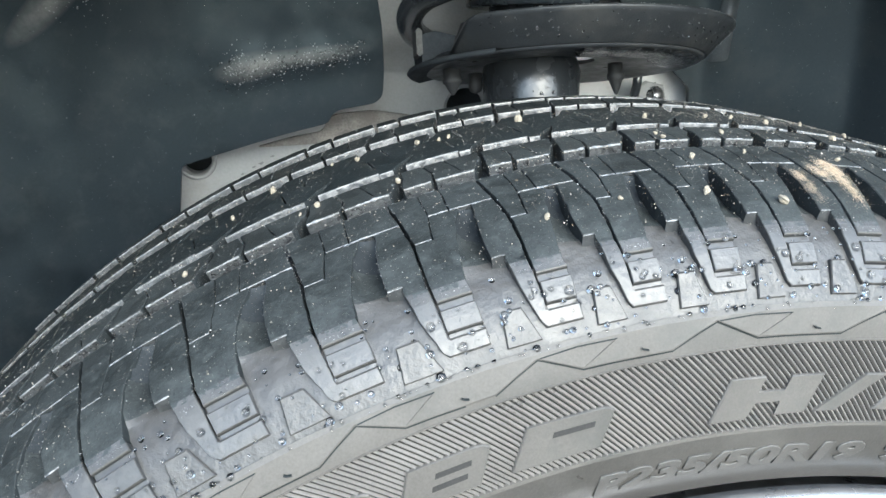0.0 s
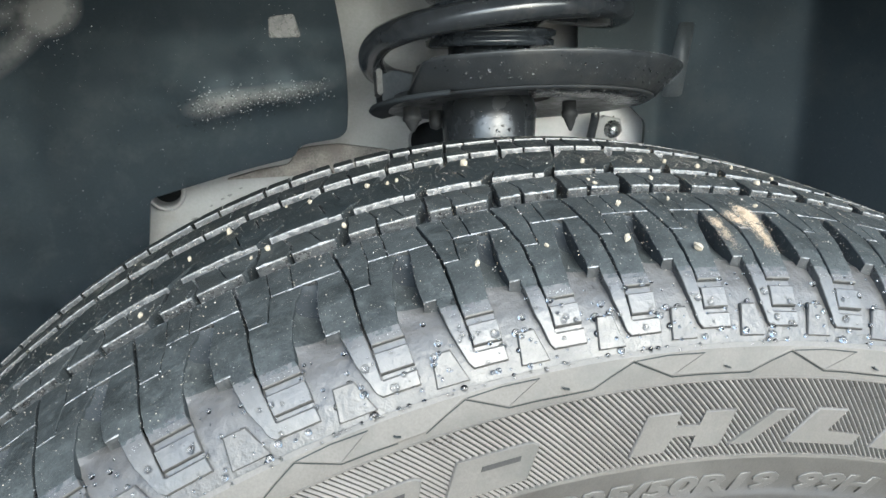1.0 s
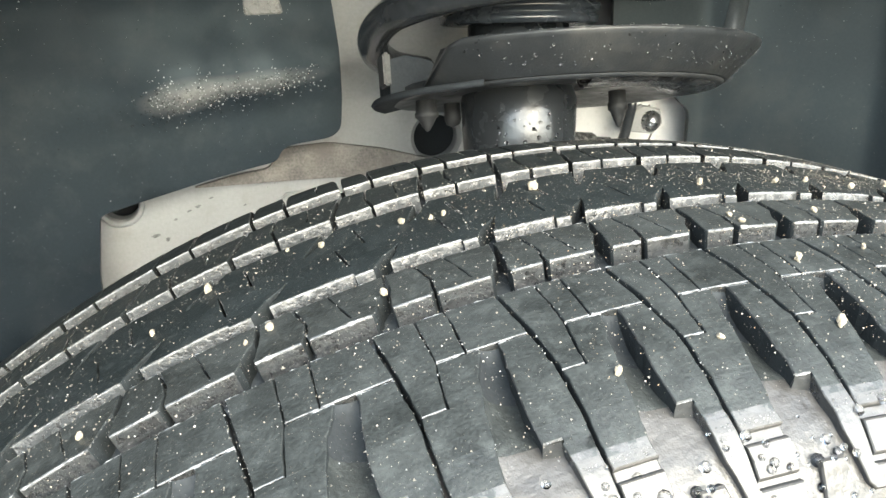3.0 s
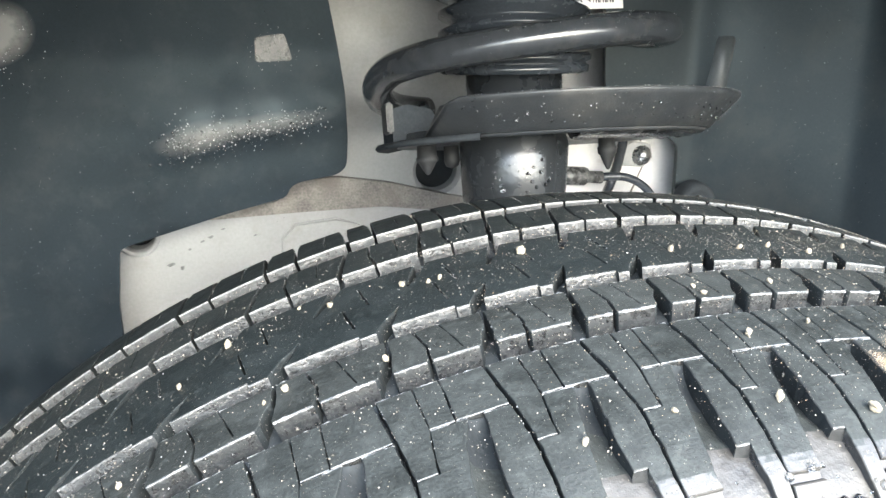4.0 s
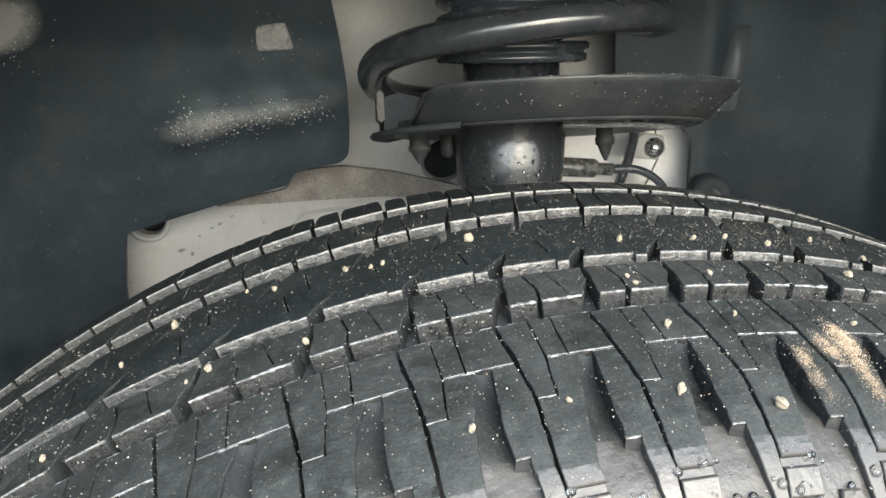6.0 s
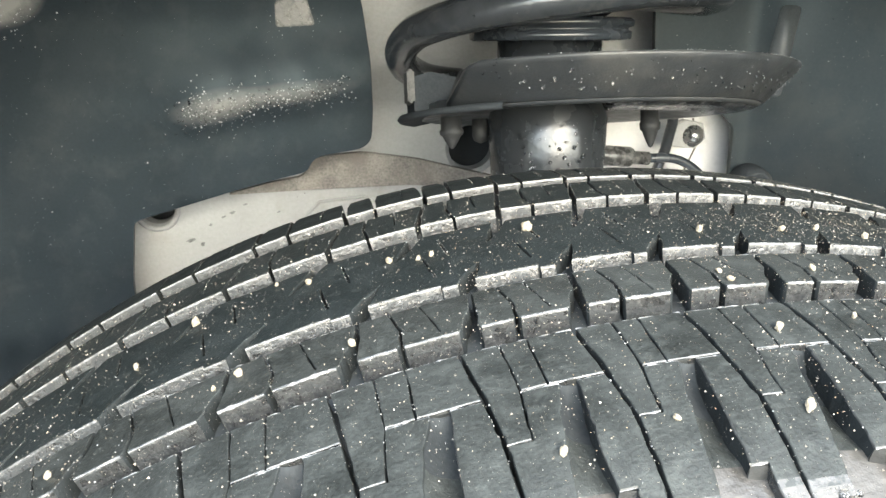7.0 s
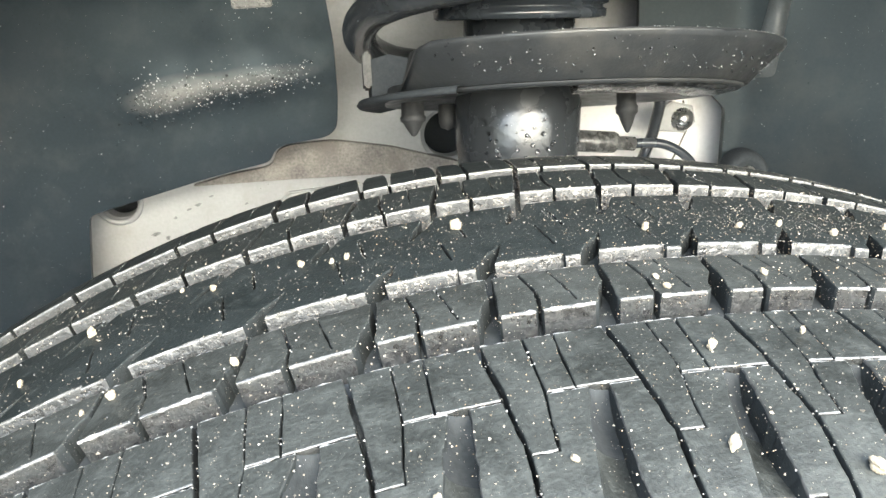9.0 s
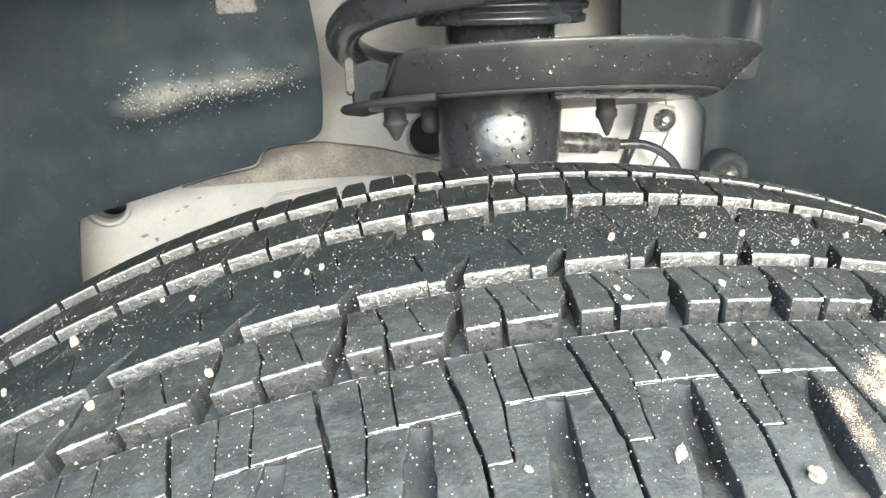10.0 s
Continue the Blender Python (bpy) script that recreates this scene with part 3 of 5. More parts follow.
def tread():
    rest = ([], [], [])
    for n in range(NP):
        if PITCH[n] < 18:
            vs, fs, sl = scoop(n)
            from_data("slot_floor", vs, fs, [RUBBER, FLOOR_R, BUTTFLOOR], tyre, smooth=True, slots=sl)
        for vs, fs, sl in blocks_of(n):
            if PITCH[n] < 18:
                from_data("tread_block", vs, fs, [RUBBER, GROOVE, WETRUB, SIPE, RAGGED, FLOOR_R, LOWER, END_SHADE, DAMPWALL, CROWN], tyre, slots=sl)
            else:
                o = len(rest[0])
                rest[0].extend(vs)
                rest[1].extend([tuple(i + o for i in f) for f in fs])
                rest[2].extend(sl)
    tagged(from_data("tread_block_run", *rest[:2], [RUBBER, GROOVE, WETRUB, SIPE, RAGGED, FLOOR_R, LOWER, END_SHADE, DAMPWALL, CROWN], tyre, slots=rest[2]), kind="stuff")


def plate(name, outline, lift, mat, parent, label="", foot=-0.6, sub=1.5):
    """A raised flat shape on the sidewall: its outline in degrees and mm of radius."""
    rad = _RS[: 600] * 1000
    arc = _fine[: 600]
    keep = arc < -110
    def place(phi, r, h):
        return skin(phi, float(np.interp(r, rad[keep], arc[keep])), h)
    bm = bmesh.new()
    n = len(outline)
    cx, cr = sum(p for p, _ in outline) / n, sum(r for _, r in outline) / n
    rim = [bm.verts.new(place(p, r, foot)) for p, r in outline]
    edge_v = [bm.verts.new(place(p, r, lift - 0.4)) for p, r in outline]
    inset = []
    for i, (p, r) in enumerate(outline):
        k = 0.48
        d = Vector(((cx - p) * 5.3, cr - r))
        d = d.normalized() * k if d.length > 0.001 else d
        inset.append(bm.verts.new(place(p + d.x / 5.3, r + d.y, lift)))
    for a, b in ((rim, edge_v), (edge_v, inset)):
        for i in range(n):
            f = bm.faces.new((a[i], a[(i + 1) % n], b[(i + 1) % n], b[i]))
            f.material_index = 1 if a is rim and isinstance(mat, list) else 0
    for t in tessellate_polygon([[Vector((p * 5.3, r, 0)) for p, r in outline]]):
        bm.faces.new([inset[i] for i in t])
    return finish(name, bm, mat, parent, label)


def ridge_run(name, lines, half, lift, mat, label="", crown=0.6):
    """Many low ridges on the sidewall; each line is a run of (degrees, mm of radius)."""
    rad, arc = _RS[:600] * 1000, _fine[:600]
    keep = arc < -110
    verts, faces = [], []
    for line in lines:
        o = len(verts)
        for i, (p, r) in enumerate(line):
            p0, r0 = line[max(i - 1, 0)]
            p1, r1 = line[min(i + 1, len(line) - 1)]
            d = Vector(((p1 - p0) * 5.3, r1 - r0)).normalized()
            nx, nr = -d.y / 5.3, d.x
            for side, h in ((-1, lift - 0.8), (-crown, lift), (crown, lift), (1, lift - 0.8)):
                s = float(np.interp(r + nr * half * side, rad[keep], arc[keep]))
                verts.append(skin(p + nx * half * side, s, h))
        for i in range(len(line) - 1):
            for k in range(3):
                a = o + 4 * i + k
                faces.append((a, a + 4, a + 5, a + 1))
    return tagged(from_data(name, verts, faces, mat, tyre, label), kind="stuff")


def sidewall():
    # slanting fine ribs of the lettered band
    n = 1030
    lines = []
    for i in range(n):
        a = 360 * i / n
        lines.append([(a + 4.0 * k / 4, 314.2 - 25.6 * k / 4) for k in range(5)])
    ridge_run("ribbed_band", lines, 0.50, 0.16, LIT_RIB, "fine slanting ribs round the sidewall", 0.2)
    # raised band whose lower rim zigzags
    verts, faces = [], []
    rad, arc = _RS[:600] * 1000, _fine[:600]
    keep = arc < -110
    steps = []
    for i in range(41):
        a = -12.05 + i * 360 / 41
        for p, r in ((-2.3, 317.0), (-1.2, 320.0), (0.0, 323.0), (0.9, 320.5), (2.05, 317.3), (3.5, 317.2), (5.0, 317.0)):
            steps.append((a + p, r))
    for p, r in steps:
        for rr, h in ((r - 0.25, -0.2), (r, 0.5), (r + 0.4, 0.62), (324.2, 0.55), (325.6, 0.0)):
            verts.append(skin(p, float(np.interp(rr, rad[keep], arc[keep])), h))
    for i in range(len(steps)):
        q = (i + 1) % len(steps)
        for k in range(4):
            faces.append((5 * i + k, 5 * q + k, 5 * q + k + 1, 5 * i + k + 1))
    # the lower rim is given dark rubber, its shade put into colour
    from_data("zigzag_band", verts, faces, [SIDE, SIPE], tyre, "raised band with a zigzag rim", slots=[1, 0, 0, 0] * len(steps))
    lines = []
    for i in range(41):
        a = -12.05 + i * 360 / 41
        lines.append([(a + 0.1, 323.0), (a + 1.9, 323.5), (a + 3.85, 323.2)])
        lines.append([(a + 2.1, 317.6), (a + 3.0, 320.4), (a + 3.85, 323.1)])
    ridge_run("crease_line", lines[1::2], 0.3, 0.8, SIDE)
    # thin dark ridges that stand in for the shadow lines at the steps
    ridge_run("crease_shade_line", lines[0::2], 0.24, 0.72, SIPE)
    ridge_run("zigzag_shade_line", [[(p, r - 0.42) for p, r in steps]], 0.26, 0.16, SIPE)
    lines = []
    for i in range(41):  # little moulding nibs
        a = -12.05 + i * 360 / 41 + 4.9
        lines.append([(a, 319.6), (a + 0.12, 319.0), (a + 0.34, 318.6)])
    ridge_run("moulding_nib", lines, 0.25, 1.6, SIPE)
    ridge_run("edge_line", [[(k * 1.0, 314.6) for k in range(361)], [(k * 1.0, 288.4) for k in range(361)]], 0.35, 0.3, SIDE)
    # letters that stand on the ribbed band
    plate("letter_h", [(-3.59, 292.4), (-2.45, 305.4), (-0.56, 305.4), (-0.98, 300.8), (0.65, 300.6), (0.95, 304.9), (2.79, 304.9), (2.0, 292.9), (0.19, 292.7), (0.47, 297.0), (-1.08, 297.2), (-1.58, 292.2)], 0.75, SIDE, tyre)
    plate("slash", [(2.47, 292.9), (5.25, 304.5), (6.45, 304.6), (3.75, 292.9)], 0.75, SIDE, tyre)
    plate("letter_l", [(6.1, 293.2), (7.9, 305.0), (9.8, 305.0), (8.75, 297.3), (11.2, 296.6), (10.85, 292.8)], 0.75, SIDE, tyre)
    # plain slanting shapes where the maker's name stands, with dark raised plates standing in for shaded slots
    for a, w, bars in ((-14.6, 5.8, 1), (-20.9, 5.5, 2), (-27.0, 5.2, 2), (-32.4, 4.6, 1), (12.0, 5.0, 1), (18.0, 5.0, 1)):
        shape = plate("raised_shape", [(a, 292.6), (a + 1.3, 304.8), (a + w - 0.6, 304.7), (a + w - 0.15, 304.3), (a + w + 0.1, 303.2), (a + w - 0.05, 301.0), (a + w - 0.9, 292.4)], 0.75, SIDE, tyre, "smooth raised slanting shape")
        for k in range(bars):
            r, b = 299.6 - 3.6 * k, a + 2.4 - 0.4 * k
            plate("dark_slot_plate", [(b, r), (b + 0.14, r + 1.7), (b + w - 3.3, r + 1.7), (b + w - 3.4, r)], 0.86, BANDGAP, shape, foot=0.5)


def size_text(string, phi0, phi1, r0, height):
    cu = bpy.data.curves.new("size_text", "FONT")
    cu.body, cu.shear, cu.offset, cu.extrude, cu.bevel_depth, cu.resolution_u = string, 0.2, 0.030, 0.05, 0.022, 3
    ob = new("size_text", cu)
    dg = bpy.context.evaluated_depsgraph_get()
    me = bpy.data.meshes.new_from_object(ob.evaluated_get(dg))
    bpy.data.objects.remove(ob)
    me.name = "size_text"
    xs = [v.co.x for v in me.vertices]
    x0, x1 = min(xs), max(xs)
    rad, arc = _RS[:600] * 1000, _fine[:600]
    keep = arc < -110
    me.materials.append(LETTER)
    for v in me.vertices:
        phi = phi0 + (v.co.x - x0) / (x1 - x0) * (phi1 - phi0)
        s = float(np.interp(r0 + v.co.y / 0.70 * height, rad[keep], arc[keep]))
        v.co = skin(phi, s, float(np.interp(v.co.z, [-0.05, 0.03, 0.05, 0.072], [-0.3, -0.1, 0.35, 0.62])))
    o = new("size_text", me)
    o.parent = tyre
    o["label"] = "raised size lettering reading %s" % string


sidewall()
size_text("P235/50R19", -10.3, 6.8, 275.0, 6.4)
size_text("99H", 8.2, 14.3, 275.0, 6.4)


def buttress_tabs():
    for n in range(NP):
        if not (PITCH[n] < 18 or PITCH[n] > 300):
            continue
        hook = phi_of(n, 0.86)
        p = PITCH[n + 1] - PITCH[n]
        plate("shoulder_tab", [(hook - 0.24 * p, 327.2), (hook - 0.20 * p, 336.0), (hook + 0.0 * p, 336.0), (hook + 0.12 * p, 327.2)], -0.15, [BUTTFLOOR, END_SHADE], tyre, foot=-3.0)


buttress_tabs()

# ---------------------------------------------------------------- the rim
wheel = empty("alloy_wheel", (0, 0, HUB), "silver alloy wheel rim inside the tyre bead", "wheel")
bm = bmesh.new()
turn = Matrix.Rotation(radians(90), 4, "X")  # z of the profile to -y
lathe(bm, [(0.2620, 0.1030), (0.2642, 0.1090), (0.2638, 0.1118), (0.2615, 0.1132), (0.2570, 0.1127), (0.2530, 0.1080), (0.2500, 0.1000), (0.2440, 0.0700), (0.2300, 0.0300), (0.2300, -0.09), (0.2640, -0.1000), (0.2670, -0.1080)], 160, turn)
part("rim", bm, ALLOY, wheel, "silver rim with rounded flange", True)
bm = bmesh.new()
lathe(bm, [(0.0, 0.075), (0.035, 0.075), (0.05, 0.07), (0.07, 0.055), (0.07, 0.0), (0.0, 0.0)], 48, turn)
part("hub", bm, ALLOY, wheel, "", True)
for i in range(5):
    bm = bmesh.new()
    bmesh.ops.create_cube(bm, size=1.0)
    for v in bm.verts:
        w = 0.05 if v.co.z > 0 else 0.035
        v.co = Vector((v.co.x * w, v.co.y * 0.03 - 0.055 - (0.02 if v.co.z > 0 else 0), 0.05 + (v.co.z + 0.5) * 0.195))
    bmesh.ops.bevel(bm, geom=bm.edges[:], offset=0.008, segments=2, affect="EDGES")
    bmesh.ops.rotate(bm, verts=bm.verts, cent=(0, 0, 0), matrix=Matrix.Rotation(radians(36 + 72 * i), 3, "Y"))
    part("spoke", bm, ALLOY, wheel)

# ---------------------------------------------------------------- wheel house
def at(x, y, z):
    return (x, y, z + HUB)


def rounded(outline, reach):
    """The outline with its corners cut round."""
    out, n = [], len(outline)
    for i in range(n):
        p, a, b = Vector(outline[i]), Vector(outline[i - 1]), Vector(outline[(i + 1) % n])
        da, db = min(reach, 0.42 * (a - p).length), min(reach, 0.42 * (b - p).length)
        q, r = p + (a - p).normalized() * da, p + (b - p).normalized() * db
        for t in (0.0, 0.33, 0.67, 1.0):
            out.append(tuple(q * (1 - t) ** 2 + p * 2 * t * (1 - t) + r * t * t))
    return out


def inner_panel():
    """Painted sheet behind the strut, with its round openings cut through."""
    root = empty("inner_panel", at(0, 0.29, 0.3), "dirty white painted body panel with round openings", "body panel")
    tagged(root, kind="structure")
    holes = [(-0.1895, 0.2900, 0.0098), (-0.0042, 0.3182, 0.0135)]
    bm = bmesh.new()
    x0, x1, z0, z1 = -0.26, 0.22, 0.08, 0.62
    # cells round each opening, joined by plain strips
    xs = sorted({x0, x1, *[h[0] - 0.03 for h in holes], *[h[0] + 0.03 for h in holes]})
    zs = sorted({z0, z1, 0.27, 0.36})
    for i in range(len(xs) - 1):
        for j in range(len(zs) - 1):
            a, b, c, d = xs[i], xs[i + 1], zs[j], zs[j + 1]
            h = [h for h in holes if a < h[0] < b and c < h[1] < d]
            corners = [(a, c), (b, c), (b, d), (a, d)]
            if not h:
                bm.faces.new([bm.verts.new((x, 0.0, z)) for x, z in corners])
                continue
            hx, hz, hr = h[0]
            n = 32
            ring, rim2, outer = [], [], []
            for k in range(n):
                t = 2 * math.pi * (k + 0.5) / n
                cx, cz = math.cos(t), math.sin(t)
                m = min(((b if cx > 0 else a) - hx) / cx if abs(cx) > 1e-6 else 9, ((d if cz > 0 else c) - hz) / cz if abs(cz) > 1e-6 else 9)
                outer.append(bm.verts.new((hx + cx * m, 0.0, hz + cz * m)))
                ring.append(bm.verts.new((hx + cx * hr * 1.18, 0.0, hz + cz * hr * 1.18)))
                rim2.append(bm.verts.new((hx + cx * hr, 0.003, hz + cz * hr)))
            back = [bm.verts.new((v.co.x, 0.012, v.co.z)) for v in rim2]
            for k in range(n):
                q = (k + 1) % n
                for u, w in ((outer, ring), (ring, rim2), (rim2, back)):
                    bm.faces.new((u[k], u[q], w[q], w[k]))
            for cxy in corners:
                near = sorted(range(n), key=lambda k: (outer[k].co.x - cxy[0]) ** 2 + (outer[k].co.z - cxy[1]) ** 2)[:2]
                bm.faces.new((outer[near[0]], outer[near[1]], bm.verts.new((cxy[0], 0, cxy[1]))))
    bmesh.ops.remove_doubles(bm, verts=bm.verts, dist=1e-5)
    for k in (0.345, 0.36, 0.40, 0.46):
        bmesh.ops.bisect_plane(bm, geom=bm.verts[:] + bm.edges[:] + bm.faces[:], plane_co=(0, 0, k), plane_no=(0, 0, 1))
    for v in bm.verts:
        v.co.y += min(0.03, 0.12 * max(0.0, v.co.z - 0.345))  # leans back into the strut tower
        v.co.z -= 0.3
    part("sheet", bm, PANEL, root)
    bm = bmesh.new()
    # dark sheet added behind the openings; its colour stands in for their shade
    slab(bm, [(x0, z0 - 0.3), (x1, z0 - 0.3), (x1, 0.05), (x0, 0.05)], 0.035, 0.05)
    part("cavity_sheet", bm, HOLE, root)
    for hx, hz, hr in holes[:1]:  # rolled rim
        bm = bmesh.new()
        ring = [(hx + 1.2 * hr * math.cos(radians(a)), -0.0002, hz - 0.3 + 1.2 * hr * math.sin(radians(a))) for a in range(0, 361, 12)]
        tube(bm, ring, 0.0017, 10, False)
        part("rolled_rim", bm, PANEL, root, "", True)
    mark = random.Random(5)
    for x, z, w, h in ((-0.172, 0.270, 0.0045, 0.0016), (-0.1655, 0.2675, 0.003, 0.0022), (-0.147, 0.286, 0.0035, 0.0016), (-0.152, 0.2835, 0.0022, 0.0012), (-0.139, 0.2905, 0.003, 0.001), (-0.160, 0.279, 0.0018, 0.0014), (-0.12, 0.285, 0.002, 0.001)):
        bm = bmesh.new()
        out = []
        for k in range(11):
            a, q = 2 * math.pi * k / 11, 0.6 + 0.6 * mark.random()
            out.append((x + w * q * math.cos(a) * 0.6, z - 0.3 + (h * math.sin(a) + 0.25 * w * math.cos(a)) * q * 0.6))
        slab(bm, out, -0.0004, 0.0005)
        part("dirt_mark", bm, WORN, root, "dried grey dirt mark")
    # mud-stained ledge that runs across
    bm = bmesh.new()
    out = [(-0.150, 0.2975), (-0.125, 0.3035), (-0.104, 0.3065), (-0.1005, 0.3150), (-0.095, 0.3178), (-0.070, 0.3195), (-0.037, 0.3140), (0.0, 0.3035), (0.03, 0.297), (0.03, 0.290), (0.0, 0.2925), (-0.04, 0.2985), (-0.09, 0.2985)]
    slab(bm, [(x, z - 0.3) for x, z in rounded(out, 0.005)], -0.004, 0.002)
    part("ledge", bm, MUD, root, "brown mud-stained ledge")
    bm = bmesh.new()
    out = [(-0.106, 0.264), (-0.105, 0.282), (-0.096, 0.2905), (-0.070, 0.2925), (-0.058, 0.288), (-0.04, 0.280), (-0.04, 0.258)]
    slab(bm, [(x, z - 0.3) for x, z in out], -0.0025, 0.001, 0.0012)
    part("pressed_pad", bm, PANEL, root)
    # paler plate added over the panel behind the strut; light put into its colour
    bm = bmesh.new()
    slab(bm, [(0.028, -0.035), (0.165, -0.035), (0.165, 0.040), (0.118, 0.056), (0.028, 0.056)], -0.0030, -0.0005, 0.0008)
    part("lit_panel_plate", bm, LIT_PAINT, root, "paler white plate over the panel, light put into its colour")
    # thin crease lines of the pressing
    bm = bmesh.new()
    tube(bm, [(0.133, -0.0034, 0.032), (0.136, -0.0034, 0.014), (0.130, -0.0034, 0.0), (0.121, -0.0034, -0.02)], 0.0006, 6)
    part("seam", bm, MUD, root)
    return root


inner_panel()


def liner_sheet(name, outline, depth_of, label, thick=0.004):
    """A moulded liner: outline in x, z; depth_of gives y over it."""
    bm = bmesh.new()
    outline = rounded(outline, 0.004)
    f = bm.faces.new([bm.verts.new((x, 0, z)) for x, z in outline])
    xs = [p[0] for p in outline]
    zs = [p[1] for p in outline]
    for k in np.arange(min(xs), max(xs), 0.008 if name == "liner_left" else 0.004):
        bmesh.ops.bisect_plane(bm, geom=bm.verts[:] + bm.edges[:] + bm.faces[:], plane_co=(k, 0, 0), plane_no=(1, 0, 0))
    for k in np.arange(min(zs) + 0.003, max(zs), 0.004 if name == "liner_left" else 0.015):
        bmesh.ops.bisect_plane(bm, geom=bm.verts[:] + bm.edges[:] + bm.faces[:], plane_co=(0, 0, k), plane_no=(0, 0, 1))
    for v in bm.verts:
        v.co.y = depth_of(v.co.x, v.co.z)
    bmesh.ops.recalc_face_normals(bm, faces=bm.faces)
    if sum(fc.normal.y for fc in bm.faces) > 0:
        bmesh.ops.reverse_faces(bm, faces=bm.faces)
    ext = bmesh.ops.extrude_face_region(bm, geom=bm.faces[:])
    for v in ext["geom"]:
        if isinstance(v, bmesh.types.BMVert):
            v.co.y += thick
    for v in bm.verts:
        v.co.z += HUB
    bmesh.ops.recalc_face_normals(bm, faces=bm.faces)
    for e in bm.edges:
        if e.calc_face_angle(0) > radians(50):
            e.smooth = False
    ob = finish(name, bm, SMEARED if name == "liner_left" else HAZED, None, "", True)
    tagged(ob, label, "wheel arch liner", kind="structure")
    return ob


def bump_at(x, z, cx, cz, rx, rz, tilt=0.0):
    dx, dz = x - cx, z - cz
    dx, dz = dx * math.cos(tilt) + dz * math.sin(tilt), dz * math.cos(tilt) - dx * math.sin(tilt)
    return math.exp(-((dx / rx) ** 2 + (dz / rz) ** 2))


def left_depth(x, z):
    y = 0.247 - 0.25 * max(0.0, -0.26 - x) - 1.6 * max(0.0, -0.34 - x) ** 1.2
    y -= 0.0030 * bump_at(x, z, -0.124, 0.359, 0.045, 0.009, 0.13)   # swelling that catches the light
    y -= 0.0040 * bump_at(x, z, -0.247, 0.405, 0.030, 0.009, 0.7)
    y -= 0.10 * max(0.0, z - 0.40)
    return y


def right_depth(x, z):
    y = 0.262 - 0.55 * max(0.0, x - 0.155) - 0.7 * max(0.0, x - 0.24)
    y -= 0.003 * bump_at(x, z, 0.166, 0.382, 0.012, 0.026)
    y -= 0.10 * max(0.0, z - 0.42)
    return y


liner_sheet("liner_left", [(-0.55, 0.02), (-0.2005, 0.02), (-0.1985, 0.262), (-0.1945, 0.2955), (-0.1705, 0.3020), (-0.1360, 0.3112), (-0.1120, 0.3165), (-0.1020, 0.3185),
                           (-0.0990, 0.3245), (-0.0940, 0.3270), (-0.0720, 0.3300), (-0.0668, 0.3345), (-0.0655, 0.3510), (-0.0660, 0.3770), (-0.0690, 0.4020), (-0.0740, 0.4320), (-0.0850, 0.4800), (-0.09, 0.60), (-0.55, 0.60)],
            left_depth, "dark grey plastic wheel arch liner with wet swelling")
liner_sheet("liner_right", [(0.1480, 0.05), (0.1475, 0.3310), (0.1270, 0.3500), (0.1000, 0.3620), (0.0955, 0.3720), (0.0946, 0.3970), (0.0930, 0.4300), (0.0930, 0.60), (0.55, 0.60), (0.55, 0.02)],
            right_depth, "dark grey plastic wheel arch liner beside the strut")

# arch roof over the tyre and the outer wing, both unseen, added to block and shape the light
bm = bmesh.new()
lathe(bm, [(0.0, -0.46), (0.535, -0.46), (0.535, 0.04), (0.505, 0.072), (0.509, 0.076), (0.540, 0.045), (0.541, -0.465), (0.0, -0.465)], 80, Matrix.Translation((0, 0, HUB)) @ turn, -10, 190)
roof = finish("arch_roof", bm, LINER, None, "", True)
tagged(roof, "unseen dark liner arching over the tyre, shapes the light", "wheel arch liner", kind="structure")
bm = bmesh.new()
lathe(bm, [(0.502, 0.068), (0.500, 0.080), (0.508, 0.086), (0.60, 0.098), (0.75, 0.09), (0.75, 0.08), (0.60, 0.088), (0.511, 0.077)], 80, Matrix.Translation((0, 0, HUB)) @ turn, -8, 188)
wing = finish("car_wing", bm, CAR, None, "", True)
tagged(wing, "unseen white car wing round the wheel arch, shapes the light", "car wing", kind="structure")

# ---------------------------------------------------------------- suspension strut
LEAN = Matrix.Translation(at(0.0122, 0.190, 0.350)) @ Matrix.Rotation(radians(-14), 4, "X")
strut = empty("suspension_strut", (0, 0, 0), "black wet suspension strut with coil spring behind the tyre", "suspension strut", m=LEAN)


SIDEWAYS = Matrix.Translation((0.0022, 0, 0)) @ Matrix.Rotation(radians(3.5), 4, "Y")
RING_LEAN = SIDEWAYS @ Matrix.Translation((0, 0, 0.047)) @ Matrix.Rotation(radians(-2.5), 4, "Y") @ Matrix.Rotation(radians(8.5), 4, "X") @ Matrix.Translation((0, 0, -0.047))


def lathe_part(name, prof, mat, label="", seg=64, m=SIDEWAYS):
    bm = bmesh.new()
    lathe(bm, prof, seg, m)
    return part(name, bm, mat, strut, label, True)


lathe_part("damper_tube", [(0.0, -0.16), (0.0255, -0.16), (0.0260, -0.030), (0.0268, -0.026), (0.0280, -0.010), (0.0285, 0.004), (0.0265, 0.010), (0.0250, 0.012), (0.0250, 0.046), (0.0, 0.046)], TUBE, "glossy black damper tube with wet highlights")
lathe_part("stop_ring", [(0.0, 0.0405), (0.0370, 0.0405), (0.0385, 0.0412), (0.0388, 0.0445), (0.0372, 0.0452), (0.0372, 0.0462), (0.0396, 0.0470), (0.0400, 0.0496), (0.0382, 0.0508), (0.0, 0.0508)], BOOT, "ribbed black stop ring", m=RING_LEAN)
prof = [(0.0, 0.052), (0.026, 0.052)]
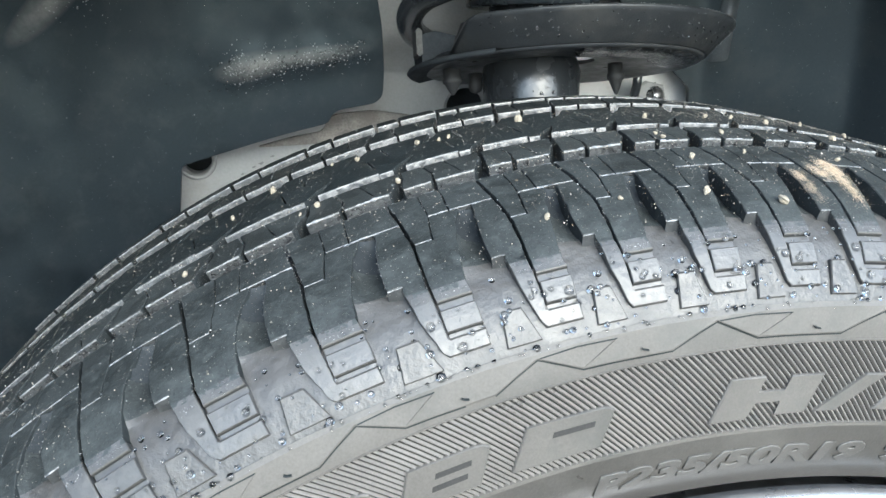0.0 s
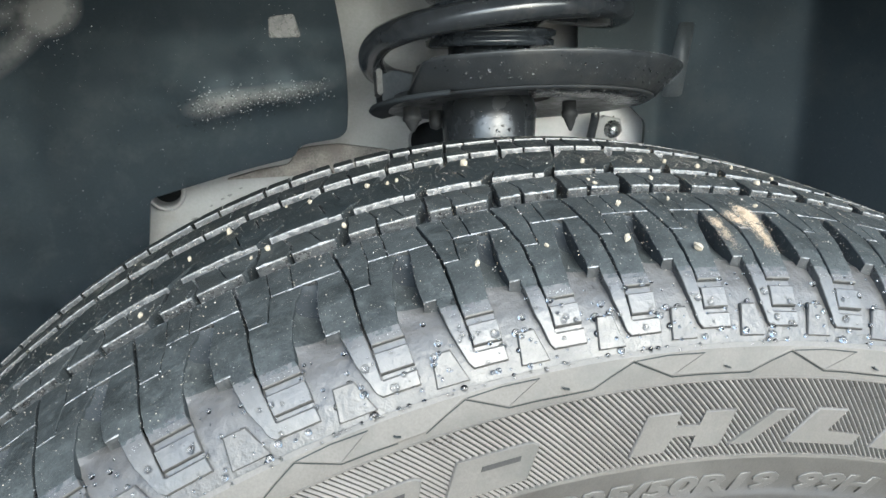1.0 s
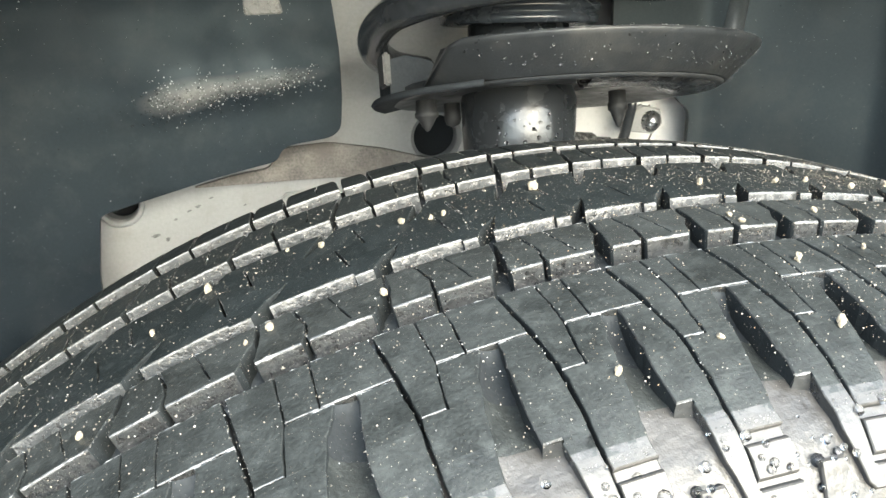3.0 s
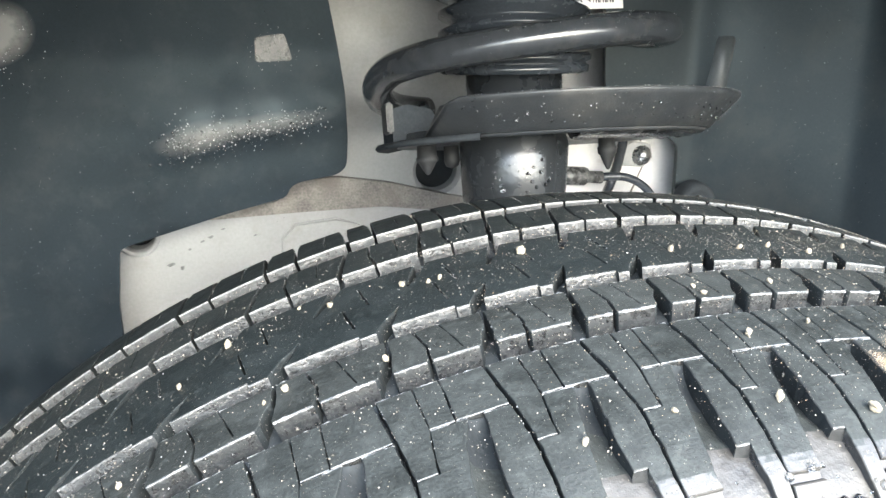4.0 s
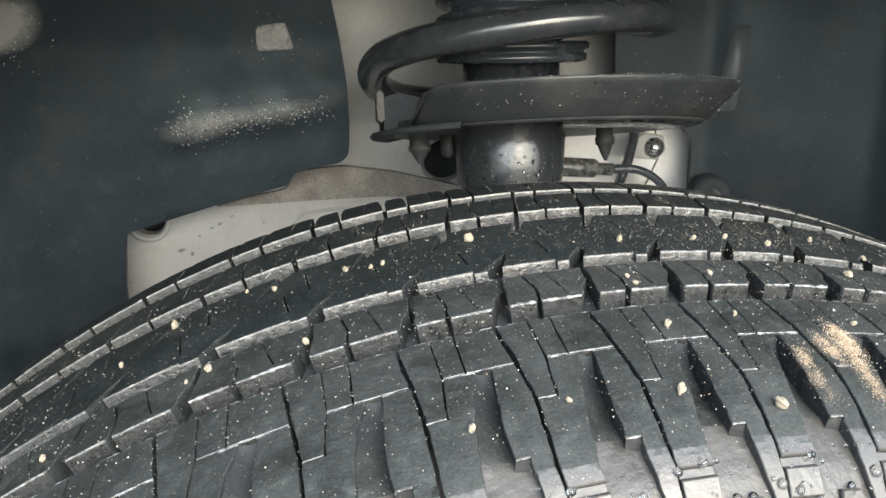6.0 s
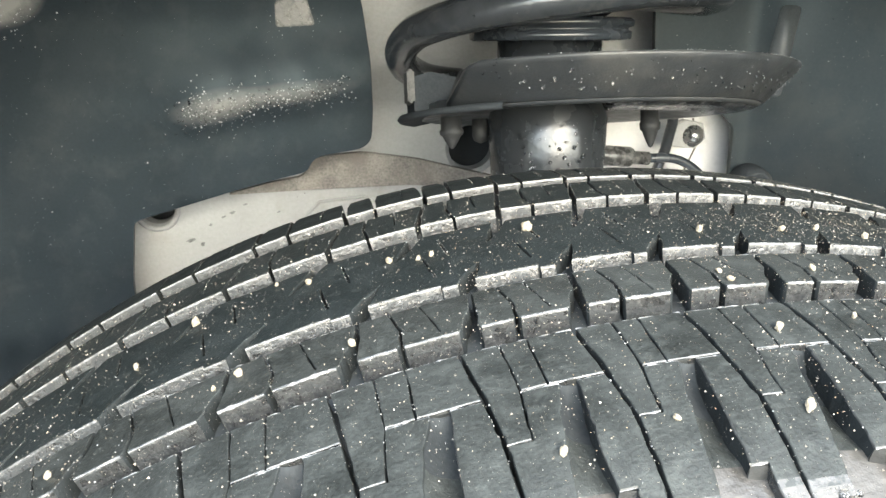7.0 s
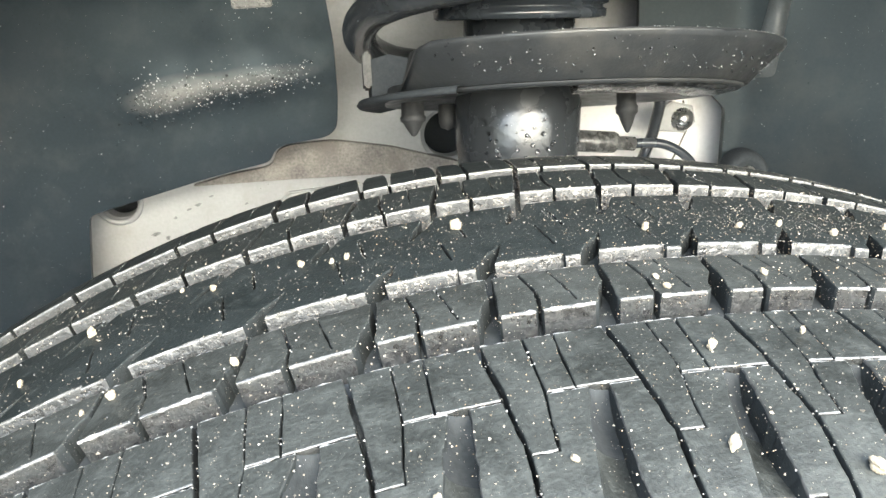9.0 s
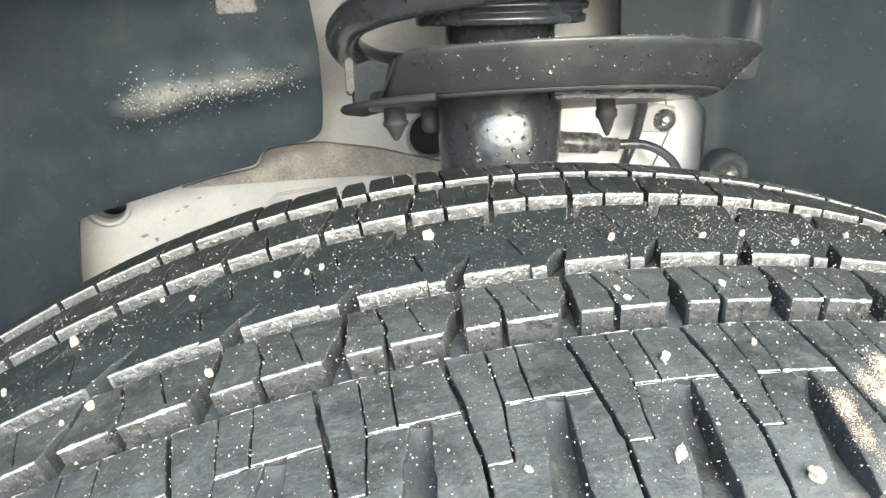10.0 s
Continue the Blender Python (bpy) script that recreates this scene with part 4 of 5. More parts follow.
for k in range(7):
    z = 0.056 + 0.010 * k
    prof += [(0.0325, z), (0.0395, z + 0.0035), (0.0395, z + 0.005), (0.0325, z + 0.0085)]
lathe_part("dust_boot", prof + [(0.0, 0.13)], BOOT, "ribbed black dust boot")
# dished seat of the spring, set off the tube's axis
SEAT = (0.0190, -0.003, 0.0)
SEAT_TILT = Matrix.Rotation(radians(0.9), 4, "Y")
bm = bmesh.new()
lathe(bm, [(0.020, 0.0085), (0.060, 0.0065), (0.074, 0.0045), (0.0790, 0.0044), (0.0810, 0.0056), (0.0800, 0.0100), (0.070, 0.0095), (0.020, 0.0105), (0.020, 0.0085)], 96, Matrix.Translation(SEAT))
for v in bm.verts:
    if v.co.x < -0.056:
        v.co.x = -0.056 + 0.35 * (v.co.x + 0.056)
    v.co = SEAT_TILT @ v.co
part("seat_floor", bm, SEATM, strut, "", True)
# raised wall of the seat, its end cut off at a slant
WALL = [(0.0808, 0.0058), (0.0825, 0.0062), (0.0960, 0.0188), (0.0976, 0.0205), (0.0976, 0.0218), (0.0955, 0.0217), (0.0800, 0.0100)]
bm = bmesh.new()
loops = []
for i in range(81):
    t = i / 80
    ring = []
    for r, z in WALL:
        lo = 207 + 19 * (z - 0.0058) / 0.016
        a = radians(lo + (490 - lo) * t)
        tip = 0.0016 * max(0.0, 1 - t / 0.012) if z > 0.019 else 0.0  # rounded corner
        ring.append(bm.verts.new(SEAT_TILT @ Vector((SEAT[0] + r * math.cos(a), SEAT[1] + r * math.sin(a), z - tip))))
    loops.append(ring)
for a, b in zip(loops, loops[1:]):
    for k in range(len(WALL)):
        bm.faces.new((a[k], b[k], b[(k + 1) % len(WALL)], a[(k + 1) % len(WALL)]))
bm.faces.new(loops[0])
bm.faces.new(loops[-1][::-1])
part("spring_seat", bm, SEATM, strut, "wide black dished spring seat wall with drops", True)
bm = bmesh.new()
lathe(bm, [(0.070, 0.0060), (0.0885, 0.0030), (0.0895, 0.0042), (0.0885, 0.0058), (0.070, 0.0085), (0.070, 0.0060)], 30, SEAT_TILT @ Matrix.Translation(SEAT), 150, 232)
part("seat_flange", bm, DRYBLACK, strut, "", True)
bm = bmesh.new()
lathe(bm, [(0.050, 0.0060), (0.056, 0.0030), (0.060, 0.0022), (0.064, 0.0034), (0.069, 0.0026), (0.075, 0.0034), (0.079, 0.0052), (0.078, 0.0064), (0.050, 0.0075), (0.050, 0.0060)], 40, SEAT_TILT @ Matrix.Translation(SEAT), 262, 345)
part("seat_lip", bm, LIPM, strut, "wet glossy ridged lip under the seat", True)
bm = bmesh.new()
slab(bm, [(-0.0640, 0.0070), (-0.0440, 0.0070), (-0.0380, 0.0105), (-0.0440, 0.0225), (-0.0560, 0.0255), (-0.0640, 0.0235)], -0.016, 0.014)
part("coil_stop_bracket", bm, DRYBLACK, strut)
bm = bmesh.new()
lathe(bm, [(0.0, 0.004), (0.0040, 0.004), (0.0042, -0.0040), (0.0034, -0.0065), (0.0, -0.0080)], 18, Matrix.Translation((-0.0285, 0.012, 0.001)))
part("seat_plug", bm, PLUGM, strut, "small black plug", True)
bm = bmesh.new()
bmesh.ops.create_cube(bm, size=1.0)
for v in bm.verts:
    v.co = Vector((v.co.x * 0.0034 - 0.0655, v.co.y * 0.016 - 0.012, v.co.z * 0.0150 + 0.0190))
bmesh.ops.bevel(bm, geom=bm.edges[:], offset=0.0009, segments=2, affect="EDGES")
part("end_stop", bm, STOPM, strut, "bare steel end stop of the seat")
# coil spring
pts = []
for k in range(0, 150):
    a = radians(120 + 5.0 * k)
    turns = (5.0 * k - 60) / 360
    z = float(np.interp(120 + 5.0 * k, [120, 140, 160, 180, 200, 220, 240, 260, 300, 360], [0.0285, 0.0295, 0.0330, 0.0380, 0.0420, 0.0437, 0.0446, 0.0464, 0.0511, 0.0583])) + 0.14 * max(0.0, turns - 0.5) ** 1.3 + max(0.0, turns - 0.5) * 0.043
    pts.append((0.0085 + 0.0755 * math.cos(a), 0.0755 * math.sin(a), z))
bm = bmesh.new()
tube(bm, pts, 0.0077, 16)
part("coil_spring", bm, STRUT, strut, "thick black coil spring wet with drops", True)
for x, y, k, tall in ((-0.0465, -0.010, 1.15, 1.1), (0.0485, -0.014, 1.0, 1.45)):
    bm = bmesh.new()
    lathe(bm, [(0.0, 0.004), (0.0042 * k, 0.004), (0.0044 * k, -0.0015), (0.0050 * k, -0.0022), (0.0048 * k, -0.0036 * tall), (0.0038 * k, -0.0042 * tall), (0.0025 * k, -0.0068 * tall), (0.0010 * k, -0.0092 * tall), (0.0, -0.0097 * tall)], 20, Matrix.Translation((x, y, 0.001)))
    part("seat_plug", bm, PLUGM, strut, "small pointed black plug", True)
# printed label, a flat plate placed beside the boot to fit the camera's view
bm = bmesh.new()
slab(bm, [(0.0370, 0.0705), (0.0630, 0.0705), (0.0630, 0.110), (0.0370, 0.110)], -0.0105, -0.010)
lab = part("label", bm, PAPER, strut, "white paper label with printed bars and 20A")
for k in range(9):
    bm = bmesh.new()
    x = 0.0465 + k * 0.0013
    slab(bm, [(x, 0.0735), (x + 0.0004 + 0.0003 * (k % 3), 0.0735), (x + 0.0004 + 0.0003 * (k % 3), 0.104), (x, 0.104)], -0.0107, -0.0104)
    part("printed_bar", bm, INK, lab)


def upright_text(string, x1, z0, length):
    """Lettering turned to read upwards, its feet at x1."""
    cu = bpy.data.curves.new("printed_text", "FONT")
    cu.body, cu.extrude, cu.resolution_u = string, 0.02, 3
    ob = new("printed_text", cu)
    me = bpy.data.meshes.new_from_object(ob.evaluated_get(bpy.context.evaluated_depsgraph_get()))
    bpy.data.objects.remove(ob)
    k = length / max(v.co.x for v in me.vertices)
    for v in me.vertices:
        v.co = Vector((x1 - v.co.y * k, -0.0106 - 0.0001 * (1 if v.co.z > 0 else -1), z0 + v.co.x * k))
    me.materials.append(INK)
    o = new("printed_text", me)
    o.parent = lab


upright_text("20A", 0.0450, 0.0735, 0.0138)

# ---------------------------------------------------------------- small hardware behind
def sensor():
    root = empty("wheel_sensor", at(0.078, 0.262, 0.314), "grey sensor plug with black cable behind the strut", "sensor")
    for k in range(4):
        bm = bmesh.new()
        x = -0.0235 + 0.0024 * k
        tube(bm, [(x, 0, 0.0042 - 0.0001 * k), (x + 0.0008, 0, 0.0042 - 0.0001 * k), (x + 0.0016, 0, 0.0041 - 0.0001 * k)], 0.0068 - 0.0002 * k, 18)
        part("collar_rib", bm, SENSOR, root, "", True)
    bm = bmesh.new()
    tube(bm, [(-0.0225, 0, 0.0041), (-0.012, 0, 0.0032), (0.006, 0, 0.0014), (0.0075, 0, 0.0012), (0.0082, 0, 0.0010), (0.018, 0, 0.0)], lambda t: 0.0060 if t < 0.5 else 0.0052 if t < 0.7 else 0.0039, 18)
    part("plug_body", bm, SENSOR, root, "dull wet plug body", True)
    bm = bmesh.new()
    knots = [Vector(k) for k in ((0.010, 0, 0.0006), (0.018, 0, 0.0002), (0.027, 0, 0.0), (0.036, 0.0, -0.0015), (0.0455, 0, -0.0065), (0.053, 0, -0.0145), (0.0585, 0, -0.028), (0.061, 0, -0.045), (0.062, 0, -0.065))]
    run = []
    for i in range(1, len(knots) - 2):
        for t in (0, 0.2, 0.4, 0.6, 0.8):
            p0, p1, p2, p3 = knots[i - 1:i + 3]
            run.append(0.5 * (2 * p1 + (p2 - p0) * t + (2 * p0 - 5 * p1 + 4 * p2 - p3) * t * t + (3 * p1 - p0 - 3 * p2 + p3) * t ** 3))
    tube(bm, run, 0.0027, 12)
    part("cable", bm, BOOT, root, "black curved cable", True)


def bracket():
    root = empty("clip_bracket", at(0.1225, 0.268, 0.3255), "dark metal bracket with bright bolt on white panel", "bracket")
    bm = bmesh.new()
    tube(bm, [(-0.012, -0.004, 0.022), (-0.012, -0.003, 0.008), (-0.014, 0, -0.008), (-0.020, 0.004, -0.030)], 0.0032, 10)
    part("stay", bm, STRUT, root, "", True)
    bm = bmesh.new()
    slab(bm, [(-0.012, -0.006), (0.004, -0.008), (0.010, -0.002), (0.008, 0.007), (-0.004, 0.010), (-0.012, 0.006)], -0.002, 0.002, 0.0008)
    part("foot_plate", bm, PANEL, root)
    bm = bmesh.new()
    lathe(bm, [(0.0, 0.0066), (0.0022, 0.0063), (0.0036, 0.0052), (0.0044, 0.0038), (0.0048, 0.0030), (0.0066, 0.0022), (0.0068, 0.0), (0.0068, -0.002)], 6 * 4, Matrix.Translation((0.002, 0, 0.0)) @ turn)
    part("bolt", bm, STEEL, root, "bright domed bolt", True)


def round_clip():
    root = empty("liner_clip", at(0.1575, 0.2535, 0.2960), "round grey push clip on the liner", "clip")
    bm = bmesh.new()
    lathe(bm, [(0.0, 0.0040), (0.0060, 0.0038), (0.0070, 0.0046), (0.0088, 0.0056), (0.0108, 0.0054), (0.0124, 0.0036), (0.0130, 0.0), (0.0132, -0.006)], 24, turn)
    part("clip_head", bm, DRYBLACK, root, "", True)
    bm = bmesh.new()
    lathe(bm, [(0.0, 0.0085), (0.003, 0.0082), (0.0046, 0.0068), (0.0052, 0.0035)], 16, turn)
    part("clip_pin", bm, SENSOR, root, "", True)


# pale slab on the liner's fold, standing in for the highlight there
bm = bmesh.new()
slab(bm, rounded([(0.1575, 0.3480 + HUB), (0.1690, 0.3490 + HUB), (0.1738, 0.4000 + HUB), (0.1650, 0.4000 + HUB)], 0.003), 0.2515, 0.2580)
for v in bm.verts:
    v.co.y += right_depth(v.co.x, v.co.z - HUB) - 0.2535
tagged(finish("liner_fold", bm, FOLD, None, "", True), "fold along the liner edge, its pale highlight put into the colour", "wheel arch liner", kind="structure")
bm = bmesh.new()
slab(bm, rounded([(-0.1132, 0.4075 + HUB), (-0.0975, 0.4095 + HUB), (-0.0935, 0.3950 + HUB), (-0.1135, 0.3945 + HUB)], 0.002), 0.2455, 0.2495, 0.0006)
tagged(finish("liner_pad", bm, PADM, None, ""), "small pale wet pad on the dark liner", "wheel arch liner", kind="structure")
sensor()
bracket()
round_clip()

# ---------------------------------------------------------------- grit, pebbles and drops
rng = random.Random(7)


def lump(bm, centre, r, seed, flat=0.75):
    g = random.Random(seed)
    ret = bmesh.ops.create_icosphere(bm, subdivisions=3, radius=r)
    q = Euler((g.random() * 6, g.random() * 6, g.random() * 6)).to_matrix()
    st = Vector((1.0 + 0.25 * g.random(), 0.8 + 0.35 * g.random(), flat))
    for v in ret["verts"]:
        n0 = v.co / r
        c = v.co * (0.98 + 0.32 * noise.noise(n0 * 1.1 + Vector((seed * 3.1, 0, 0))) + 0.28 * noise.noise(n0 * 2.6 + Vector((0, seed * 1.7, 0))))
        c = Vector((c.x * st.x, c.y * st.y, c.z * st.z))
        v.co = Vector(centre) + q @ c


PEBBLES = [(-6.45, 11, 1.9), (0.6, -5, 1.45), (4.35, -6, 1.3), (-12.85, 9, 1.25), (-16.55, 12, 1.35), (-21.95, 15, 1.5), (-15.0, -35, 1.35), (-19.4, -30, 1.4),
           (-0.8, -64, 1.35), (-1.85, -87.9, 1.5), (1.45, -93.9, 1.9), (10.1, -33, 1.5), (6.2, -4, 1.2), (-11.0, 6, 1.0), (-11.6, 5.5, 0.9), (-0.76, -34.9, 0.9), (-0.65, -39.6, 1.0), (2.25, -61, 1.0),
           (-20.4, -32, 0.9), (8.1, -9, 1.2), (-24.5, 2, 1.1), (-27.0, -36, 1.2), (3.0, -36, 1.1), (7.0, -66, 1.0), (-9.5, -88, 1.1), (-5.9, -86, 0.9), (11.5, 2, 1.2), (13.2, -12, 1.1), (-18.1, 20, 0.9)]
for i, (p, s, r) in enumerate(PEBBLES):
    bm = bmesh.new()
    lump(bm, (0, 0, 0), 0.76 * r / 1000, i)
    ob = finish("pebble", bm, STONE)
    ob.location = Vector(skin(p, s, r * 0.55)) + Vector((0, 0, HUB))
    tagged(ob, "small pale stone lying on the wet tread", "pebble", "stones on the tread")


def scatter(name, places, mat, label, kind_of="grit"):
    """Very small grains, joined into one."""
    base = [(0, 0, 1), (0.9, 0, -0.35), (-0.45, 0.8, -0.35), (-0.45, -0.8, -0.35)]
    tri = [(0, 1, 2), (0, 2, 3), (0, 3, 1), (1, 3, 2)]
    verts, faces = [], []
    for c, r in places:
        q = Euler((rng.random() * 6, rng.random() * 6, rng.random() * 6)).to_matrix()
        o = len(verts)
        for b in base:
            verts.append(tuple(Vector(c) + q @ (Vector(b) * r)))
        faces += [tuple(o + k for k in t) for t in tri]
    ob = from_data(name, verts, faces, mat)
    tagged(ob, label, kind_of, kind="stuff")
    return ob


def on_tyre(p, s, h):
    x, y, z = skin(p, s, h)
    return (x, y, z + HUB)



def clumpy(p, s, grain=70):
    """Whether grit settles there: it gathers in uneven drifts."""
    return noise.noise(Vector(on_tyre(p, s, 0)) * grain) + 0.5 * noise.noise(Vector(on_tyre(p, s, 0)) * grain * 3.1) > rng.uniform(-0.45, 0.35)


grains = []
for _ in range(15000):
    p = rng.uniform(-48, 24)
    s = rng.uniform(-101, 105)
    r = 0.08 + 0.22 * rng.random() ** 2.5 + (0.26 if rng.random() < 0.035 else 0)
    if clumpy(p, s):
        grains.append((on_tyre(p, s, 0.05), r / 1000))
for _ in range(1100):  # heavier drift on the middle rib
    grains.append((on_tyre(rng.gauss(6.0, 4.0), rng.gauss(2, 8), 0.06), (0.07 + 0.2 * rng.random() ** 2.5) / 1000))
for _ in range(24000):  # dust
    grains.append((on_tyre(rng.uniform(-46, 22), rng.uniform(-102, 100), 0.03), rng.uniform(0.04, 0.10) / 1000))
for _ in range(2000):  # coarser wet grit in uneven drifts
    p, s = rng.uniform(-48, 22), rng.uniform(-101, 100)
    if clumpy(p, s, 110) and clumpy(p, s, 45):
        grains.append((on_tyre(p, s, 0.06), (0.13 + 0.26 * rng.random() ** 2.2) / 1000))
scatter("sand_grains", grains, SAND, "scattered pale sand grains on the wet tread")
clump = []
for _ in range(6800):  # the heap, thickest in its middle
    q, w = rng.gauss(0, 1), rng.gauss(0, 1)
    p, s = 5.90 + 0.19 * q, -72.6 + 2.9 * w
    h = 0.05 + 0.65 * math.exp(-(q * q + w * w) / 1.6) * rng.random()
    if noise.noise(Vector(on_tyre(p, s, 0)) * 500) > -0.25 or rng.random() < 0.3:
        clump.append((on_tyre(p, s, h), (0.06 + 0.13 * rng.random() ** 2) / 1000))
for p0, s0, p1, s1, wide, count in ((5.80, -77, 5.42, -94, 0.20, 2300), (5.05, -72.5, 4.93, -81, 0.20, 1500), (3.68, -77, 3.45, -92, 0.17, 1200)):
    for _ in range(count):  # smeared tails down the blocks
        t = rng.random() ** 1.3
        p, s = p0 + (p1 - p0) * t + rng.gauss(0, wide), s0 + (s1 - s0) * t + rng.gauss(0, 2.0)
        if noise.noise(Vector(on_tyre(p, s, 0)) * 300) > rng.uniform(-0.3, 0.25):
            clump.append((on_tyre(p, s, 0.06), (0.05 + 0.12 * rng.random() ** 2) / 1000))
    for _ in range(3 * count):  # fine silt between the grains
        t = rng.random()
        p, s = p0 + (p1 - p0) * t + rng.gauss(0, 1.1 * wide), s0 + (s1 - s0) * t + rng.gauss(0, 2.4)
        if noise.noise(Vector(on_tyre(p, s, 0)) * 240) > rng.uniform(-0.25, 0.3):
            clump.append((on_tyre(p, s, 0.03), rng.uniform(0.03, 0.07) / 1000))
for _ in range(1800):
    clump.append((on_tyre(rng.uniform(-10, 14), rng.uniform(-95, 30), 0.06), (0.06 + 0.13 * rng.random() ** 2) / 1000))
scatter("brown_grit", clump, BROWN, "clump of brown grit smeared over two shoulder blocks")


def drops(name, places, label):
    """Flattened domes of water with their own up directions."""
    verts, faces = [], []
    for c, nrm, r in places:
        z = Vector(nrm).normalized()
        x = z.orthogonal().normalized()
        y = z.cross(x)
        o = len(verts)
        rings = [(1.0, -0.15), (0.98, 0.15), (0.75, 0.5), (0.38, 0.68)]
        for rr, h in rings:
            for k in range(8):
                a = 2 * math.pi * k / 8
                verts.append(tuple(Vector(c) + r * (rr * (math.cos(a) * x + math.sin(a) * y) + h * z)))
        verts.append(tuple(Vector(c) + r * 0.74 * z))
        verts.append(tuple(Vector(c) - r * 0.15 * z))
        for q in range(3):
            for k in range(8):
                faces.append((o + q * 8 + k, o + q * 8 + (k + 1) % 8, o + (q + 1) * 8 + (k + 1) % 8, o + (q + 1) * 8 + k))
        for k in range(8):
            faces.append((o + 24 + k, o + 24 + (k + 1) % 8, o + 32))
            faces.append((o + (k + 1) % 8, o + k, o + 33))
    ob = from_data(name, verts, faces, WATER, smooth=True)
    tagged(ob, label, "water drops", kind="stuff")


wet = []
for n in range(0, 14):
    for _ in range(26):
        s = rng.uniform(-123, -103)
        p = phi_of(n, rng.random())
        a, b = Vector(on_tyre(p, s, 0)), Vector(on_tyre(p, s, 1))
        wet.append((a, b - a, (0.35 + 0.85 * rng.random() ** 2.5) / 1000))
for _ in range(160):
    p, s = rng.uniform(-40, 15), rng.uniform(-124.5, -122)
    a, b = Vector(on_tyre(p, s, 0.0)), Vector(on_tyre(p, s, 1))
    wet.append((a, b - a, rng.uniform(0.3, 0.8) / 1000))
for n in range(0, 14):  # large beads at the tabs and bars
    p = PITCH[n + 1] - PITCH[n]
    for u, s, h in ((0.66, -111.5, -1.2), (0.64, -116.5, -1.2), (0.82, -111.6, -1.4), (0.30, -108.0, -1.9), (0.46, -114.5, -1.9), (1.02, -109.5, 0.0), (0.40, -111.3, 0.0), (0.22, -116.8, 0.0), (0.92, -121.8, 0.0)):
        if rng.random() < 0.7:
            ph, ss = phi_of(n, u + rng.gauss(0, 0.02)), s + rng.gauss(0, 0.5)
            a, b = Vector(on_tyre(ph, ss, h)), Vector(on_tyre(ph, ss, h + 1))
            wet.append((a, b - a, rng.uniform(0.7, 1.45) / 1000))
drops("shoulder_drops", wet, "clear water drops beaded on the tyre shoulder")
spray = []
for _ in range(300):
    t = rng.random()
    x = -0.165 + 0.085 * t + rng.gauss(0, 0.006)
    z = 0.3475 + 0.0145 * t + rng.gauss(0, 0.0058 - 0.003 * t)
    spray.append((Vector(at(x, left_depth(x, z) - 0.0003, z)), Vector((0, -1, 0.3)), (0.2 + 0.55 * rng.random() ** 2) / 1000))
for _ in range(120):
    x, z = rng.uniform(-0.34, -0.08), rng.uniform(0.30, 0.44)
    spray.append((Vector(at(x, left_depth(x, z) - 0.0003, z)), Vector((0, -1, 0.3)), rng.uniform(0.15, 0.4) / 1000))
for _ in range(60):
    x, z = rng.uniform(0.17, 0.34), rng.uniform(0.30, 0.44)
    spray.append((Vector(at(x, right_depth(x, z) - 0.0003, z)), Vector((0, -1, 0.3)), rng.uniform(0.2, 0.5) / 1000))
mist = []
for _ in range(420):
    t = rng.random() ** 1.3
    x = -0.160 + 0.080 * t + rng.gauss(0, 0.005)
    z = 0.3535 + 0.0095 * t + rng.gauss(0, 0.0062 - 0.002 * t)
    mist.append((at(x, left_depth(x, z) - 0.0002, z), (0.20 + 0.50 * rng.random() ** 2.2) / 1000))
for _ in range(130):
    x, z = rng.gauss(-0.247, 0.016), rng.gauss(0.403, 0.010)
    mist.append((at(x, left_depth(x, z) - 0.0002, z), (0.25 + 0.55 * rng.random() ** 2) / 1000))
for _ in range(40):
    x, z = -0.104 + rng.gauss(0, 0.009), 0.401 + rng.gauss(0, 0.007)
    mist.append((at(x, 0.2453, z), rng.uniform(0.15, 0.40) / 1000))
for _ in range(150):
    x, z = rng.uniform(-0.34, -0.08), rng.uniform(0.27, 0.43)
    mist.append((at(x, left_depth(x, z) - 0.0002, z), (0.14 + 0.3 * rng.random() ** 3) / 1000))
for _ in range(420):
    x, z = rng.uniform(-0.36, -0.07), rng.uniform(0.24, 0.43)
    mist.append((at(x, left_depth(x, z) - 0.0001, z), rng.uniform(0.06, 0.16) / 1000))
for _ in range(360):
    x, z = rng.uniform(0.10, 0.34), rng.uniform(0.27, 0.43)
    mist.append((at(x, right_depth(x, z) - 0.0001, z), rng.uniform(0.06, 0.16) / 1000))
for _ in range(130):
    x, z = rng.uniform(0.10, 0.32), rng.uniform(0.30, 0.43)
    mist.append((at(x, right_depth(x, z) - 0.0002, z), (0.14 + 0.3 * rng.random() ** 3) / 1000))
for _ in range(800):  # dried splashes low on the liners
    x, z = rng.uniform(-0.37, -0.11), rng.uniform(0.19, 0.37)
    mist.append((at(x, left_depth(x, z) - 0.0001, z), (0.06 + 0.16 * rng.random() ** 3) / 1000))
    x, z = rng.uniform(0.15, 0.34), rng.uniform(0.22, 0.43)
    mist.append((at(x, right_depth(x, z) - 0.0001, z), (0.06 + 0.16 * rng.random() ** 3) / 1000))
scatter("water_mist", mist, MIST, "pale opaque specks for the glint of fine drops on the liner", "water drops")
drops("liner_drops", spray, "fine water drops on the plastic liner")
beads = []
